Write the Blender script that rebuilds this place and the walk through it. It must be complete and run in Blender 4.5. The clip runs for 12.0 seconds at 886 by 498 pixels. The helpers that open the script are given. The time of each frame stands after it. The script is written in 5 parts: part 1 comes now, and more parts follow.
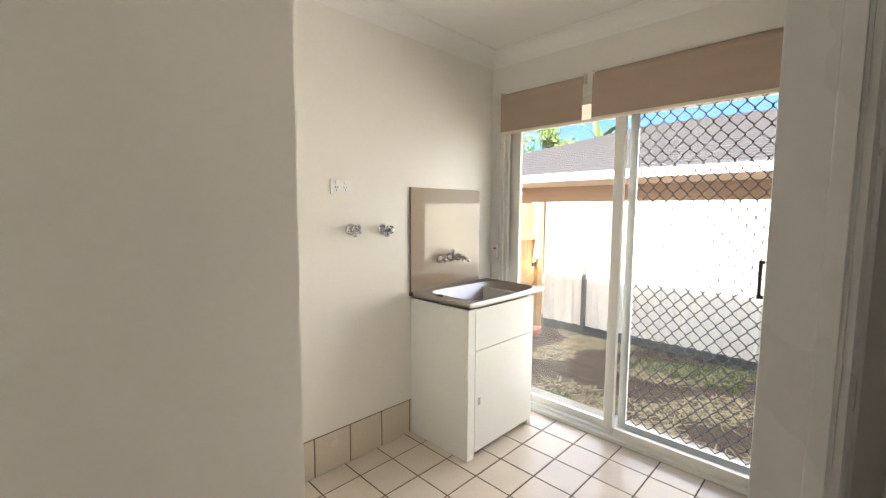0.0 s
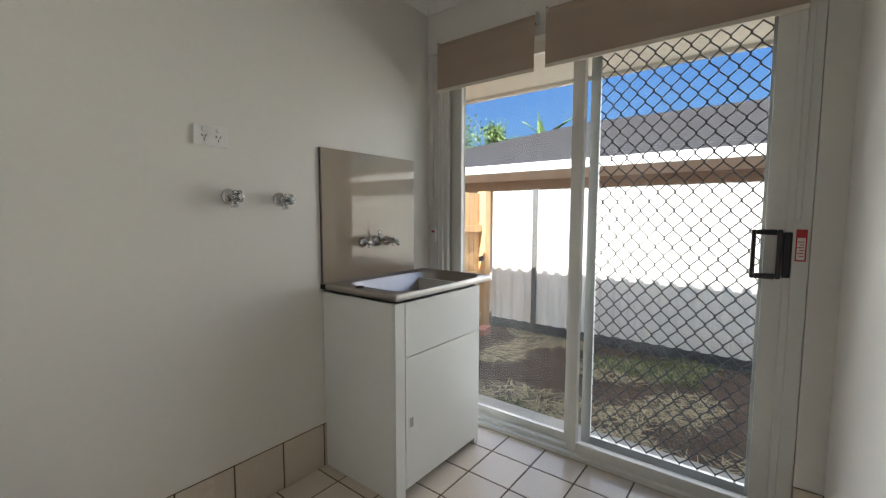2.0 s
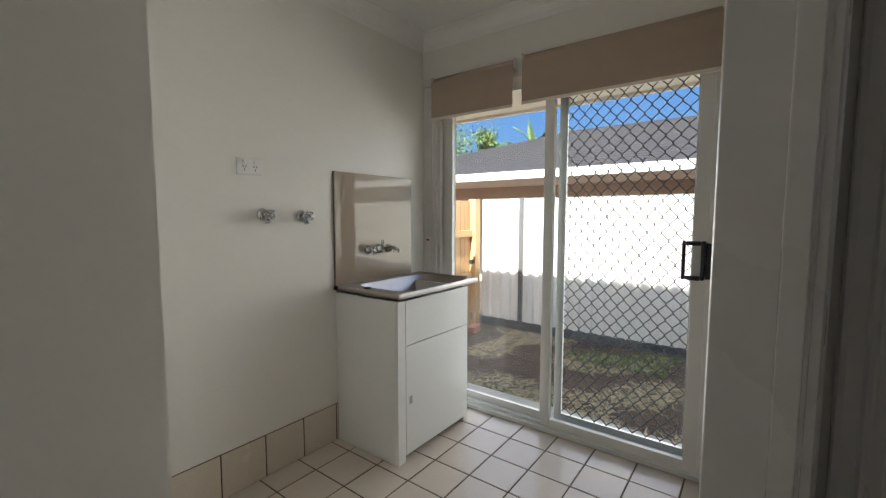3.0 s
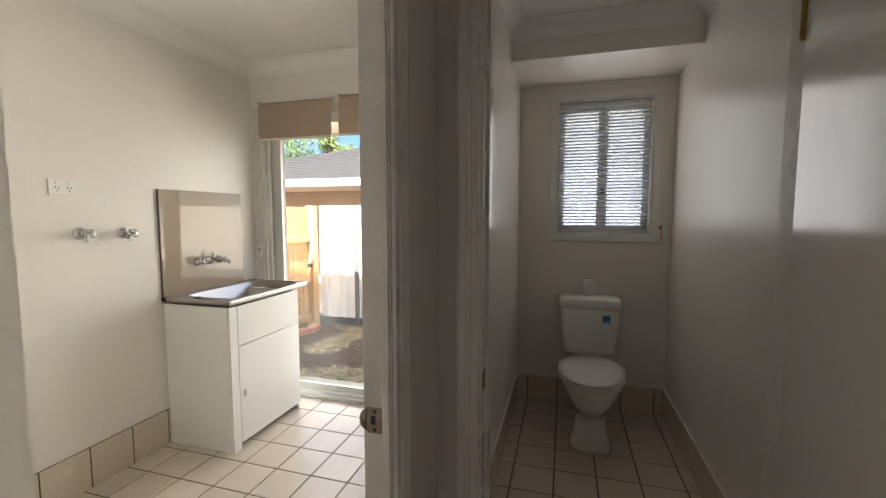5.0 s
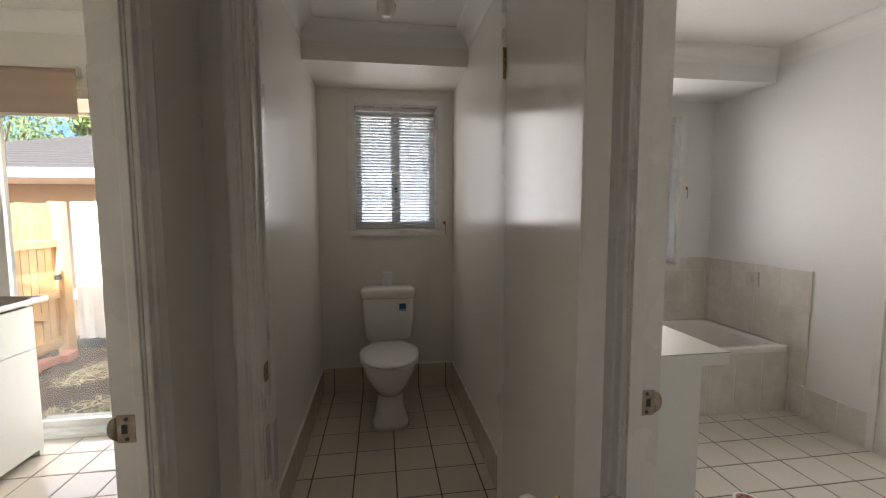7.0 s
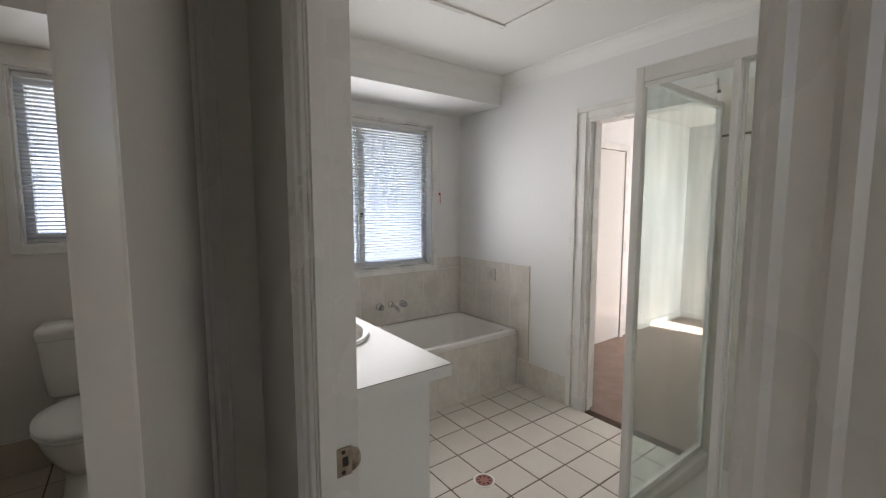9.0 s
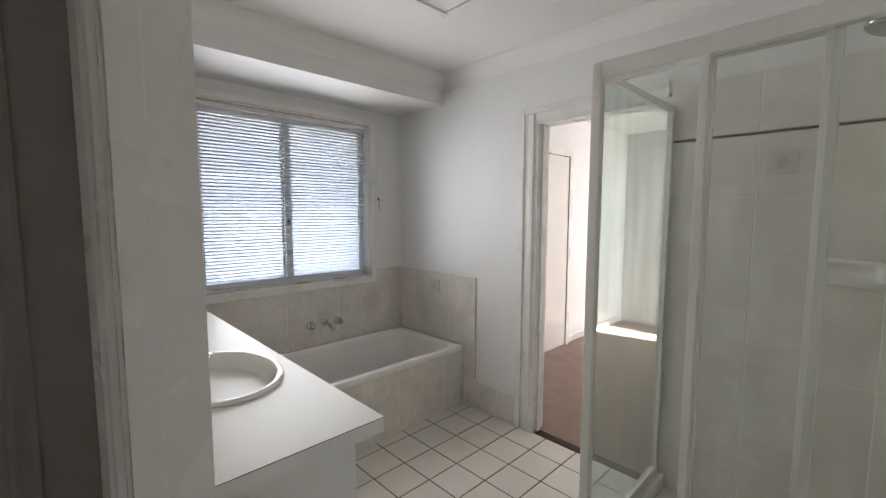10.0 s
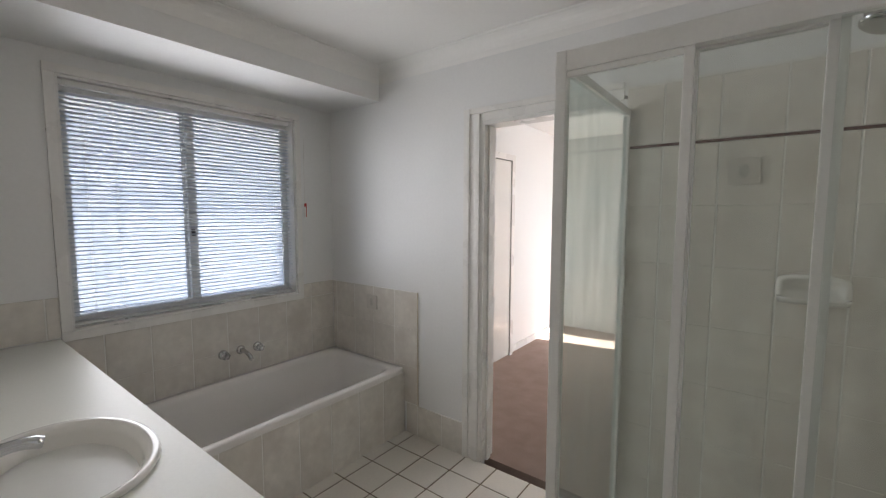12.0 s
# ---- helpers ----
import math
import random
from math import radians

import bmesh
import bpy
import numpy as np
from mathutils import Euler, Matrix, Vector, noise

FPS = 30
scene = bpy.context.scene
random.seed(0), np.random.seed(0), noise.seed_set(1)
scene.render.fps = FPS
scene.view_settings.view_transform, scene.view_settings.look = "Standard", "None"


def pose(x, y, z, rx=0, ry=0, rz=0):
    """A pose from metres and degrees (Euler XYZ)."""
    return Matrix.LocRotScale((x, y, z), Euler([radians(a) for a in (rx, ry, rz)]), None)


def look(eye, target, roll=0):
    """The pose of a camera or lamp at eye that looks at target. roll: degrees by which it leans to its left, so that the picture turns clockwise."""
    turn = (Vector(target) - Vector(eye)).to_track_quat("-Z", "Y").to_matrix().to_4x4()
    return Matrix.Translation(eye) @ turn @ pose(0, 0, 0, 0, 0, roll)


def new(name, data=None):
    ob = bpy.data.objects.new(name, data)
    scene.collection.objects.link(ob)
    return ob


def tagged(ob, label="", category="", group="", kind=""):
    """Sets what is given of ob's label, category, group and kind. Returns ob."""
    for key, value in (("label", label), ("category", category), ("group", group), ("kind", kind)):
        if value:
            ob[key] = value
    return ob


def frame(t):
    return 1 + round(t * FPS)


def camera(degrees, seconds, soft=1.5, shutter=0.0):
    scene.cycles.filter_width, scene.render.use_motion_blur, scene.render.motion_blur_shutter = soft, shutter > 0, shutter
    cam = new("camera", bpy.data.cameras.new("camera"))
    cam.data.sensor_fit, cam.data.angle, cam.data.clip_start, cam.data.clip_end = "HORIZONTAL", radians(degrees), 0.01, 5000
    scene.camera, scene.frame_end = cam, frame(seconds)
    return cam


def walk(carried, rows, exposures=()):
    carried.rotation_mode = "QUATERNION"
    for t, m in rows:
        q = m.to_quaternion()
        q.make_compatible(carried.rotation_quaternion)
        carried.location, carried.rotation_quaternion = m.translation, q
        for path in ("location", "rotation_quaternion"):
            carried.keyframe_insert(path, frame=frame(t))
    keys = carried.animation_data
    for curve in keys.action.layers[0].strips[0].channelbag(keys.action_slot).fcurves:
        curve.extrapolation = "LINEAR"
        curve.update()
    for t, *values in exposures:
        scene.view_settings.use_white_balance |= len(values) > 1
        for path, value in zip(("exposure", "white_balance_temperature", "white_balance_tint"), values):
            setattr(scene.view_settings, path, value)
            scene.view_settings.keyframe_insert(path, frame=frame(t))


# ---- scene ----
cam = camera(93.5, 12.0, soft=1.2)
PATH = [
    (0, (0.175, 0.451, 1.358), (1.587, 1.855, 1.173), 0.3),
    (0.5, (0.389, 0.609, 1.326), (1.862, 1.950, 1.148), 0.2),
    (1, (0.566, 0.721, 1.262), (2.089, 2.006, 1.089), 0.1),
    (1.5, (0.670, 0.768, 1.202), (2.224, 2.015, 1.032), 0.1),
    (2, (0.620, 0.717, 1.193), (2.195, 1.939, 1.026), 0.1),
    (2.5, (0.488, 0.635, 1.212), (2.074, 1.842, 1.052), 0.1),
    (2.7, (0.420, 0.585, 1.230), (2.010, 1.788, 1.070), 0.1),
    (4.3, (0.052, 0.132, 1.324), (1.812, 1.071, 1.172), -0.0),
    (4.5, (0.030, 0.118, 1.336), (1.841, 0.953, 1.181), -0.0),
    (5, (-0.048, 0.102, 1.348), (1.866, 0.660, 1.183), -0.0),
    (5.5, (-0.079, 0.104, 1.345), (1.892, 0.404, 1.176), -0.0),
    (6, (-0.058, 0.091, 1.330), (1.934, 0.140, 1.162), -0.0),
    (6.5, (-0.018, 0.065, 1.337), (1.970, -0.066, 1.159), -0.0),
    (7, (-0.144, -0.026, 1.333), (1.827, -0.318, 1.163), -0.1),
    (7.5, (-0.249, -0.087, 1.335), (1.68, -0.59, 1.172), -0.2),
    (7.7, (-0.283, -0.071, 1.383), (1.607, -0.699, 1.195), 0.1),
    (9.3, (0.018, -0.37, 1.409), (1.562, -1.628, 1.226), -0.1),
    (9.5, (0.056, -0.399, 1.423), (1.564, -1.7, 1.24), -0.0),
    (10, (0.143, -0.512, 1.432), (1.577, -1.895, 1.254), 0.1),
    (10.5, (0.218, -0.627, 1.443), (1.611, -2.051, 1.268), 0.1),
    (11, (0.292, -0.717, 1.456), (1.656, -2.17, 1.287), 0.1),
    (11.5, (0.342, -0.768, 1.479), (1.663, -2.26, 1.309), 0.1),
    (12, (0.354, -0.72, 1.474), (1.567, -2.301, 1.305), 0.1),
]
walk(cam, [(t, look(eye, target, roll)) for t, eye, target, roll in PATH],
     exposures=[(0.0, 4.1, 7000, 12), (0.5, 3.55, 6800, 11), (1.0, 3.15, 6450, 10), (1.5, 2.9, 6350, 10), (2.7, 2.9, 6350, 10), (4.3, 3.7, 7050, 12), (5.5, 3.9, 7050, 13), (7.0, 4.05, 7050, 13), (7.7, 4.15, 7000, 13),
                (9.3, 4.15, 6500, 13), (12.0, 3.9, 6450, 13)])

# ---- light ----
world = bpy.data.worlds.new("daylight")
scene.world = world
world.use_nodes = True
wn = world.node_tree.nodes
sky = wn.new("ShaderNodeTexSky")
sky.sky_type = "NISHITA"
sky.sun_disc = False
SUN_EL, SUN_TRAVEL = radians(48), Vector((0.985, 0.17, 0)).normalized()
sky.sun_elevation = SUN_EL
sky.sun_rotation = math.atan2(-SUN_TRAVEL.x, -SUN_TRAVEL.y)
wn["Background"].inputs["Strength"].default_value = 0.075
world.node_tree.links.new(sky.outputs["Color"], wn["Background"].inputs["Color"])

sun_data = bpy.data.lights.new("sun", "SUN")
sun_data.energy, sun_data.angle, sun_data.color = 3.0, radians(0.55), (1.0, 0.955, 0.89)
sun = new("sun", sun_data)
way = Vector((SUN_TRAVEL.x * math.cos(SUN_EL), SUN_TRAVEL.y * math.cos(SUN_EL), -math.sin(SUN_EL)))
sun.rotation_mode = "QUATERNION"
sun.rotation_quaternion = way.to_track_quat("-Z", "Y")


def opening_fill(name, place, target, w, h, watts, spread=180):
    """Area lamp added at an opening of the house, on top of the skylight that comes in there."""
    d = bpy.data.lights.new(name, "AREA")
    d.shape, d.size, d.size_y, d.energy, d.color = "RECTANGLE", w, h, watts, (0.98, 0.98, 0.99)
    d.spread = radians(spread)
    ob = new(name, d)
    ob.matrix_world = look(place, target)
    return ob


# fill for the hall, set in an opening added out of view
opening_fill("hall_fill", (-1.75, 0.53, 1.15), (-1.75, -0.6, 1.1), 0.28, 1.9, 0.05)
opening_fill("bedroom_daylight", (0.50, -5.75, 1.15), (2.0, -4.9, 1.0), 0.36, 2.1, 1.6)
# lamps added at the door and windows, over what the sky gives
opening_fill("laundry_door_daylight", (2.676, 1.44, 0.95), (1.0, 1.44, 0.95), 1.5, 1.75, 1.4, 110)
opening_fill("toilet_window_daylight", (2.962, -0.14, 1.66), (2.0, -0.14, 1.66), 0.52, 0.80, 0.10)
opening_fill("bathroom_window_daylight", (2.962, -1.81, 1.51), (2.0, -1.81, 1.51), 1.12, 1.10, 0.62, 125)
# a second added lamp behind each blind brightens its slats
opening_fill("toilet_blind_daylight", (3.185, -0.14, 1.66), (2.0, -0.14, 1.66), 0.56, 0.86, 0.22)
opening_fill("bathroom_blind_daylight", (3.185, -1.81, 1.51), (2.0, -1.81, 1.51), 1.18, 1.16, 0.38)


# ---- materials ----
def mat(name, color, rough=0.5, metal=0.0, vary=0.06, scale=6.0, fine=90.0, bump=0.0, bump_scale=120.0, per_object=0.0,
        spec=0.5, rough_vary=0.025, stain=None, stain_scale=2.5, coat=0.0):
    """A painted or solid surface: two scales of colour variation, uneven gloss, fine relief."""
    m = bpy.data.materials.new(name)
    m.use_nodes = True
    t = m.node_tree
    n, l = t.nodes, t.links
    b = n["Principled BSDF"]
    co = n.new("ShaderNodeTexCoord")
    geo = n.new("ShaderNodeNewGeometry")
    big = n.new("ShaderNodeTexNoise")
    big.inputs["Scale"].default_value, big.inputs["Detail"].default_value = scale, 5
    small = n.new("ShaderNodeTexNoise")
    small.inputs["Scale"].default_value, small.inputs["Detail"].default_value = fine, 3
    for q in (big, small):
        l.new(geo.outputs["Position"], q.inputs["Vector"])
    add = n.new("ShaderNodeMath")
    add.operation = "ADD"
    l.new(big.outputs["Fac"], add.inputs[0])
    l.new(small.outputs["Fac"], add.inputs[1])
    rng = n.new("ShaderNodeMapRange")
    rng.inputs["From Min"].default_value, rng.inputs["From Max"].default_value = 0.6, 1.4
    rng.inputs["To Min"].default_value, rng.inputs["To Max"].default_value = 1 - vary, 1 + vary
    l.new(add.outputs[0], rng.inputs["Value"])
    last = rng.outputs["Result"]
    if per_object:
        info = n.new("ShaderNodeObjectInfo")
        r2 = n.new("ShaderNodeMapRange")
        r2.inputs["To Min"].default_value, r2.inputs["To Max"].default_value = 1 - per_object, 1 + per_object
        l.new(info.outputs["Random"], r2.inputs["Value"])
        mul = n.new("ShaderNodeMath")
        mul.operation = "MULTIPLY"
        l.new(last, mul.inputs[0])
        l.new(r2.outputs["Result"], mul.inputs[1])
        last = mul.outputs[0]
    hsv = n.new("ShaderNodeHueSaturation")
    hsv.inputs["Color"].default_value = (*color, 1)
    l.new(last, hsv.inputs["Value"])
    out = hsv.outputs["Color"]
    if stain:
        st = n.new("ShaderNodeTexNoise")
        st.inputs["Scale"].default_value, st.inputs["Detail"].default_value = stain_scale, 8
        st.inputs["Roughness"].default_value = 0.65
        l.new(geo.outputs["Position"], st.inputs["Vector"])
        ramp = n.new("ShaderNodeMapRange")
        ramp.inputs["From Min"].default_value, ramp.inputs["From Max"].default_value = 0.42, 0.66
        l.new(st.outputs["Fac"], ramp.inputs["Value"])
        mix = n.new("ShaderNodeMixRGB")
        mix.inputs[2].default_value = (*stain, 1)
        l.new(ramp.outputs["Result"], mix.inputs[0])
        l.new(out, mix.inputs[1])
        out = mix.outputs[0]
    l.new(out, b.inputs["Base Color"])
    rr = n.new("ShaderNodeMapRange")
    rr.inputs["From Min"].default_value, rr.inputs["From Max"].default_value = 0.3, 0.7
    rr.inputs["To Min"].default_value, rr.inputs["To Max"].default_value = max(rough - rough_vary, 0.02), rough + rough_vary
    l.new(big.outputs["Fac"], rr.inputs["Value"])
    l.new(rr.outputs["Result"], b.inputs["Roughness"])
    b.inputs["Metallic"].default_value = metal
    b.inputs["Specular IOR Level"].default_value = spec
    b.inputs["Coat Weight"].default_value = coat
    b.inputs["Coat Roughness"].default_value = 0.06
    if bump:
        bn = n.new("ShaderNodeTexNoise")
        bn.inputs["Scale"].default_value, bn.inputs["Detail"].default_value = bump_scale, 4
        l.new(geo.outputs["Position"], bn.inputs["Vector"])
        bp = n.new("ShaderNodeBump")
        bp.inputs["Strength"].default_value, bp.inputs["Distance"].default_value = bump, 0.004
        l.new(bn.outputs["Fac"], bp.inputs["Height"])
        l.new(bp.outputs["Normal"], b.inputs["Normal"])
    return m


def glass_mat(name, tint=(0.96, 0.98, 0.97), film=0.0, film_color=(0.8, 0.85, 0.82), gloss=1.0):
    """Thin window glass: clear, with Fresnel gloss and a faint film of dust or spray, or of painted reflection haze."""
    m = bpy.data.materials.new(name)
    m.use_nodes = True
    n, l = m.node_tree.nodes, m.node_tree.links
    n.remove(n["Principled BSDF"])
    tr = n.new("ShaderNodeBsdfTransparent")
    tr.inputs["Color"].default_value = (*tint, 1)
    gl = n.new("ShaderNodeBsdfGlossy")
    gl.inputs["Roughness"].default_value = 0.01
    lw = n.new("ShaderNodeLayerWeight")
    pw = n.new("ShaderNodeMath")
    pw.operation = "POWER"
    pw.inputs[1].default_value = 5.0
    l.new(lw.outputs["Facing"], pw.inputs[0])
    sc = n.new("ShaderNodeMath")
    sc.operation = "MULTIPLY_ADD"
    sc.inputs[1].default_value, sc.inputs[2].default_value = 0.9 * gloss, 0.035 * gloss
    l.new(pw.outputs[0], sc.inputs[0])
    mix = n.new("ShaderNodeMixShader")
    l.new(sc.outputs[0], mix.inputs[0])
    l.new(tr.outputs[0], mix.inputs[1])
    l.new(gl.outputs[0], mix.inputs[2])
    out = mix.outputs[0]
    if film:
        df = n.new("ShaderNodeBsdfDiffuse")
        df.inputs["Color"].default_value = (*film_color, 1)
        geo = n.new("ShaderNodeNewGeometry")
        mp = n.new("ShaderNodeMapping")
        mp.inputs["Scale"].default_value = (9, 9, 1.6)
        no = n.new("ShaderNodeTexNoise")
        no.inputs["Scale"].default_value, no.inputs["Detail"].default_value = 1.4, 7
        l.new(geo.outputs["Position"], mp.inputs["Vector"])
        l.new(mp.outputs["Vector"], no.inputs["Vector"])
        mr = n.new("ShaderNodeMapRange")
        mr.inputs["From Min"].default_value, mr.inputs["From Max"].default_value = 0.35, 0.75
        mr.inputs["To Min"].default_value, mr.inputs["To Max"].default_value = film * 0.3, film * 1.7
        l.new(no.outputs["Fac"], mr.inputs["Value"])
        mx = n.new("ShaderNodeMixShader")
        l.new(mr.outputs["Result"], mx.inputs[0])
        l.new(out, mx.inputs[1])
        l.new(df.outputs[0], mx.inputs[2])
        out = mx.outputs[0]
    l.new(out, n["Material Output"].inputs["Surface"])
    return m


WALL = mat("wall_paint", (0.80, 0.77, 0.71), 0.33, vary=0.02, scale=1.3, fine=60, bump=0.04, bump_scale=220, rough_vary=0.015)
WALLB = mat("bathroom_paint", (0.81, 0.805, 0.785), 0.45, vary=0.025, scale=1.3, fine=60, bump=0.05, bump_scale=220, rough_vary=0.015)
CEIL = mat("ceiling_paint", (0.85, 0.835, 0.80), 0.75, vary=0.02, scale=1.1, fine=50, bump=0.04, bump_scale=180)
TRIM = mat("gloss_trim_paint", (0.82, 0.80, 0.76), 0.28, vary=0.03, scale=4, fine=40, bump=0.03, bump_scale=60, rough_vary=0.03)
DOORP = mat("door_paint", (0.80, 0.78, 0.73), 0.17, vary=0.02, scale=2, fine=45, bump=0.03, bump_scale=90, rough_vary=0.015)
CARPET = mat("carpet", (0.36, 0.27, 0.23), 0.95, vary=0.22, scale=7, fine=260, bump=0.9, bump_scale=330, spec=0.1)
FTILE = mat("floor_tile_glaze", (0.66, 0.58, 0.48), 0.16, vary=0.05, scale=5, fine=80, per_object=0.035, bump=0.03, bump_scale=25)
FTILEB = mat("bathroom_floor_tile_glaze", (0.72, 0.68, 0.61), 0.2, vary=0.05, scale=5, fine=80, per_object=0.03, bump=0.03, bump_scale=25)
SKTILE = mat("skirting_tile_glaze", (0.66, 0.58, 0.47), 0.25, vary=0.05, scale=5, fine=70, per_object=0.03)
GROUT = mat("grout", (0.13, 0.085, 0.055), 0.9, vary=0.25, scale=14, fine=160, bump=0.3)
WTILE = mat("marbled_wall_tile", (0.75, 0.71, 0.645), 0.24, vary=0.09, scale=5.5, fine=22, per_object=0.035, stain=(0.66, 0.61, 0.545), stain_scale=5.0)
WGROUT = mat("pale_grout", (0.80, 0.78, 0.73), 0.85, vary=0.08, scale=20)
BORDER = mat("brown_border_tile", (0.16, 0.09, 0.075), 0.35, vary=0.3, scale=30, fine=120)
LAMI = mat("white_laminate", (0.82, 0.82, 0.78), 0.35, vary=0.02, scale=3, fine=50)
BENCH = mat("bench_laminate", (0.79, 0.79, 0.73), 0.38, vary=0.03, scale=4, fine=120)
STEEL = mat("brushed_stainless", (0.42, 0.39, 0.36), 0.36, 1.0, vary=0.10, scale=9, fine=150, bump=0.03)
CHROME = mat("chrome", (0.60, 0.60, 0.60), 0.06, 1.0, vary=0.03, scale=20, rough_vary=0.03)
DARKRUB = mat("black_plastic", (0.025, 0.024, 0.024), 0.4, vary=0.2)
BLACKM = mat("black_handle", (0.02, 0.02, 0.022), 0.3, vary=0.15)
SPLASH = mat("beige_glass_splashback", (0.37, 0.30, 0.225), 0.03, vary=0.03, scale=2, rough_vary=0.01, spec=0.5)
SPEDGE = mat("splashback_edge", (0.10, 0.075, 0.055), 0.4, vary=0.1)
ALU = mat("white_aluminium", (0.76, 0.75, 0.71), 0.33, vary=0.03, scale=5, fine=70)
ALUG = mat("grey_aluminium", (0.42, 0.43, 0.42), 0.3, 0.6, vary=0.06, scale=6)
MESHG = mat("grey_security_mesh", (0.11, 0.11, 0.12), 0.45, 0.3, vary=0.12, scale=20)
BLIND = mat("beige_blind_fabric", (0.46, 0.36, 0.28), 0.9, vary=0.05, scale=4, fine=300, bump=0.25, bump_scale=700, spec=0.15)
CORD = mat("white_cord", (0.72, 0.70, 0.66), 0.6, vary=0.06)
RED = mat("red_tag", (0.55, 0.05, 0.05), 0.5, vary=0.1)
WHITEP = mat("white_plastic", (0.82, 0.81, 0.77), 0.3, vary=0.02, scale=8)
PORC = mat("white_porcelain", (0.83, 0.81, 0.76), 0.1, vary=0.015, scale=4, coat=0.5)
ACRYL = mat("bath_acrylic", (0.82, 0.79, 0.75), 0.16, vary=0.02, scale=4, coat=0.3)
BRASS = mat("aged_brass", (0.52, 0.33, 0.12), 0.28, 1.0, vary=0.15, scale=40)
STRIKE = mat("worn_strike_metal", (0.36, 0.30, 0.24), 0.35, 1.0, vary=0.3, scale=60)
BLUE = mat("blue_label", (0.03, 0.12, 0.32), 0.4, vary=0.1)
PAPER = mat("paper", (0.84, 0.83, 0.80), 0.95, vary=0.03, scale=30, bump=0.2)
SHFRAME = mat("shower_frame", (0.80, 0.79, 0.75), 0.35, vary=0.03, scale=8)
MUDRED = mat("drain_red", (0.38, 0.15, 0.11), 0.5, vary=0.1)
FENCE = mat("cream_steel_fence", (0.76, 0.735, 0.68), 0.4, vary=0.05, scale=2.0, fine=30, rough_vary=0.1)
POST = mat("grey_fence_post", (0.10, 0.10, 0.10), 0.45, vary=0.12, scale=10)
PLINTH = mat("dark_plinth", (0.06, 0.065, 0.07), 0.7, vary=0.25, scale=9)
TIMBER = mat("pale_timber", (0.50, 0.30, 0.14), 0.7, vary=0.22, scale=5, fine=45, per_object=0.12, bump=0.3, bump_scale=60)
BRICK = mat("tan_brick", (0.42, 0.30, 0.22), 0.85, vary=0.18, scale=12, fine=90, per_object=0.16, bump=0.5, bump_scale=90)
MORTAR = mat("mortar", (0.50, 0.47, 0.42), 0.95, vary=0.12, scale=25, bump=0.4)
ROOFT = mat("grey_roof_tile", (0.021, 0.019, 0.022), 0.85, vary=0.25, scale=6, fine=40, per_object=0.1, bump=0.3)
FASCIA = mat("cream_gutter", (0.80, 0.78, 0.72), 0.45, vary=0.05)
SOFFIT = mat("beige_soffit", (0.80, 0.74, 0.64), 0.7, vary=0.04)
SOIL = mat("bare_soil", (0.062, 0.041, 0.032), 0.95, vary=0.35, scale=3.5, fine=70, bump=1.0, bump_scale=45, stain=(0.095, 0.068, 0.05), stain_scale=5.0, spec=0.1)
GRASS = mat("grass_blades", (0.075, 0.11, 0.03), 0.8, vary=0.3, scale=5, per_object=0.2, spec=0.2)
STRAW = mat("dry_grass", (0.42, 0.35, 0.22), 0.9, vary=0.3, scale=8, spec=0.1)
LEAF = mat("tree_leaves", (0.075, 0.12, 0.025), 0.6, vary=0.35, scale=1.5, fine=14)
BARK = mat("bark", (0.13, 0.09, 0.06), 0.9, vary=0.3, bump=0.6, bump_scale=30)
GLASS = glass_mat("window_glass", film=0.02)
GLASSD = glass_mat("dusty_door_glass", film=0.045, film_color=(0.75, 0.72, 0.66))
SHGLASS = glass_mat("shower_glass", (0.965, 0.985, 0.97), film=0.05, film_color=(0.62, 0.68, 0.64), gloss=1.0)
# pale film colour imitates the window mirrored in the shower's return pane
RETGLASS = glass_mat("hazed_shower_glass", (0.93, 0.975, 0.965), film=0.12, film_color=(0.80, 0.85, 0.88), gloss=1.0)
OBSCURE = bpy.data.materials.new("obscure_glass")
OBSCURE.use_nodes = True
_n, _l = OBSCURE.node_tree.nodes, OBSCURE.node_tree.links
_n.remove(_n["Principled BSDF"])
_c = _n.new("ShaderNodeBsdfTransparent")
_c.inputs["Color"].default_value = (0.27, 0.30, 0.34, 1)
_d = _n.new("ShaderNodeBsdfTranslucent")
_d.inputs["Color"].default_value = (0.72, 0.75, 0.78, 1)
_m = _n.new("ShaderNodeMixShader")
_m.inputs[0].default_value = 0.5
_l.new(_c.outputs[0], _m.inputs[1])
_l.new(_d.outputs[0], _m.inputs[2])
_l.new(_m.outputs[0], _n["Material Output"].inputs["Surface"])


# ---- mesh helpers ----
def thing(name, x, y, z, label="", category="", group="", kind=""):
    ob = new(name)
    ob.location = (x, y, z)
    ob.empty_display_size = 0.1
    return tagged(ob, label, category, group, kind)


def root_of(ob):
    while ob.parent:
        ob = ob.parent
    return ob


def part(name, bm, material, parent=None, label="", smooth=False):
    """Links a bmesh, given in world metres, as one mesh object under a thing or a part."""
    me = bpy.data.meshes.new(name)
    if parent:
        o = root_of(parent).location
        bmesh.ops.translate(bm, verts=bm.verts, vec=(-o.x, -o.y, -o.z))
    if smooth:
        for f in bm.faces:
            f.smooth = True
    bm.to_mesh(me)
    bm.free()
    me.materials.append(material)
    ob = new(name, me)
    ob.parent = parent
    return tagged(ob, label) if label else ob


def whole(name, bm, material, label, category, kind="", group="", smooth=False):
    ob = part(name, bm, material, smooth=smooth)
    return tagged(ob, label, category, group, kind)


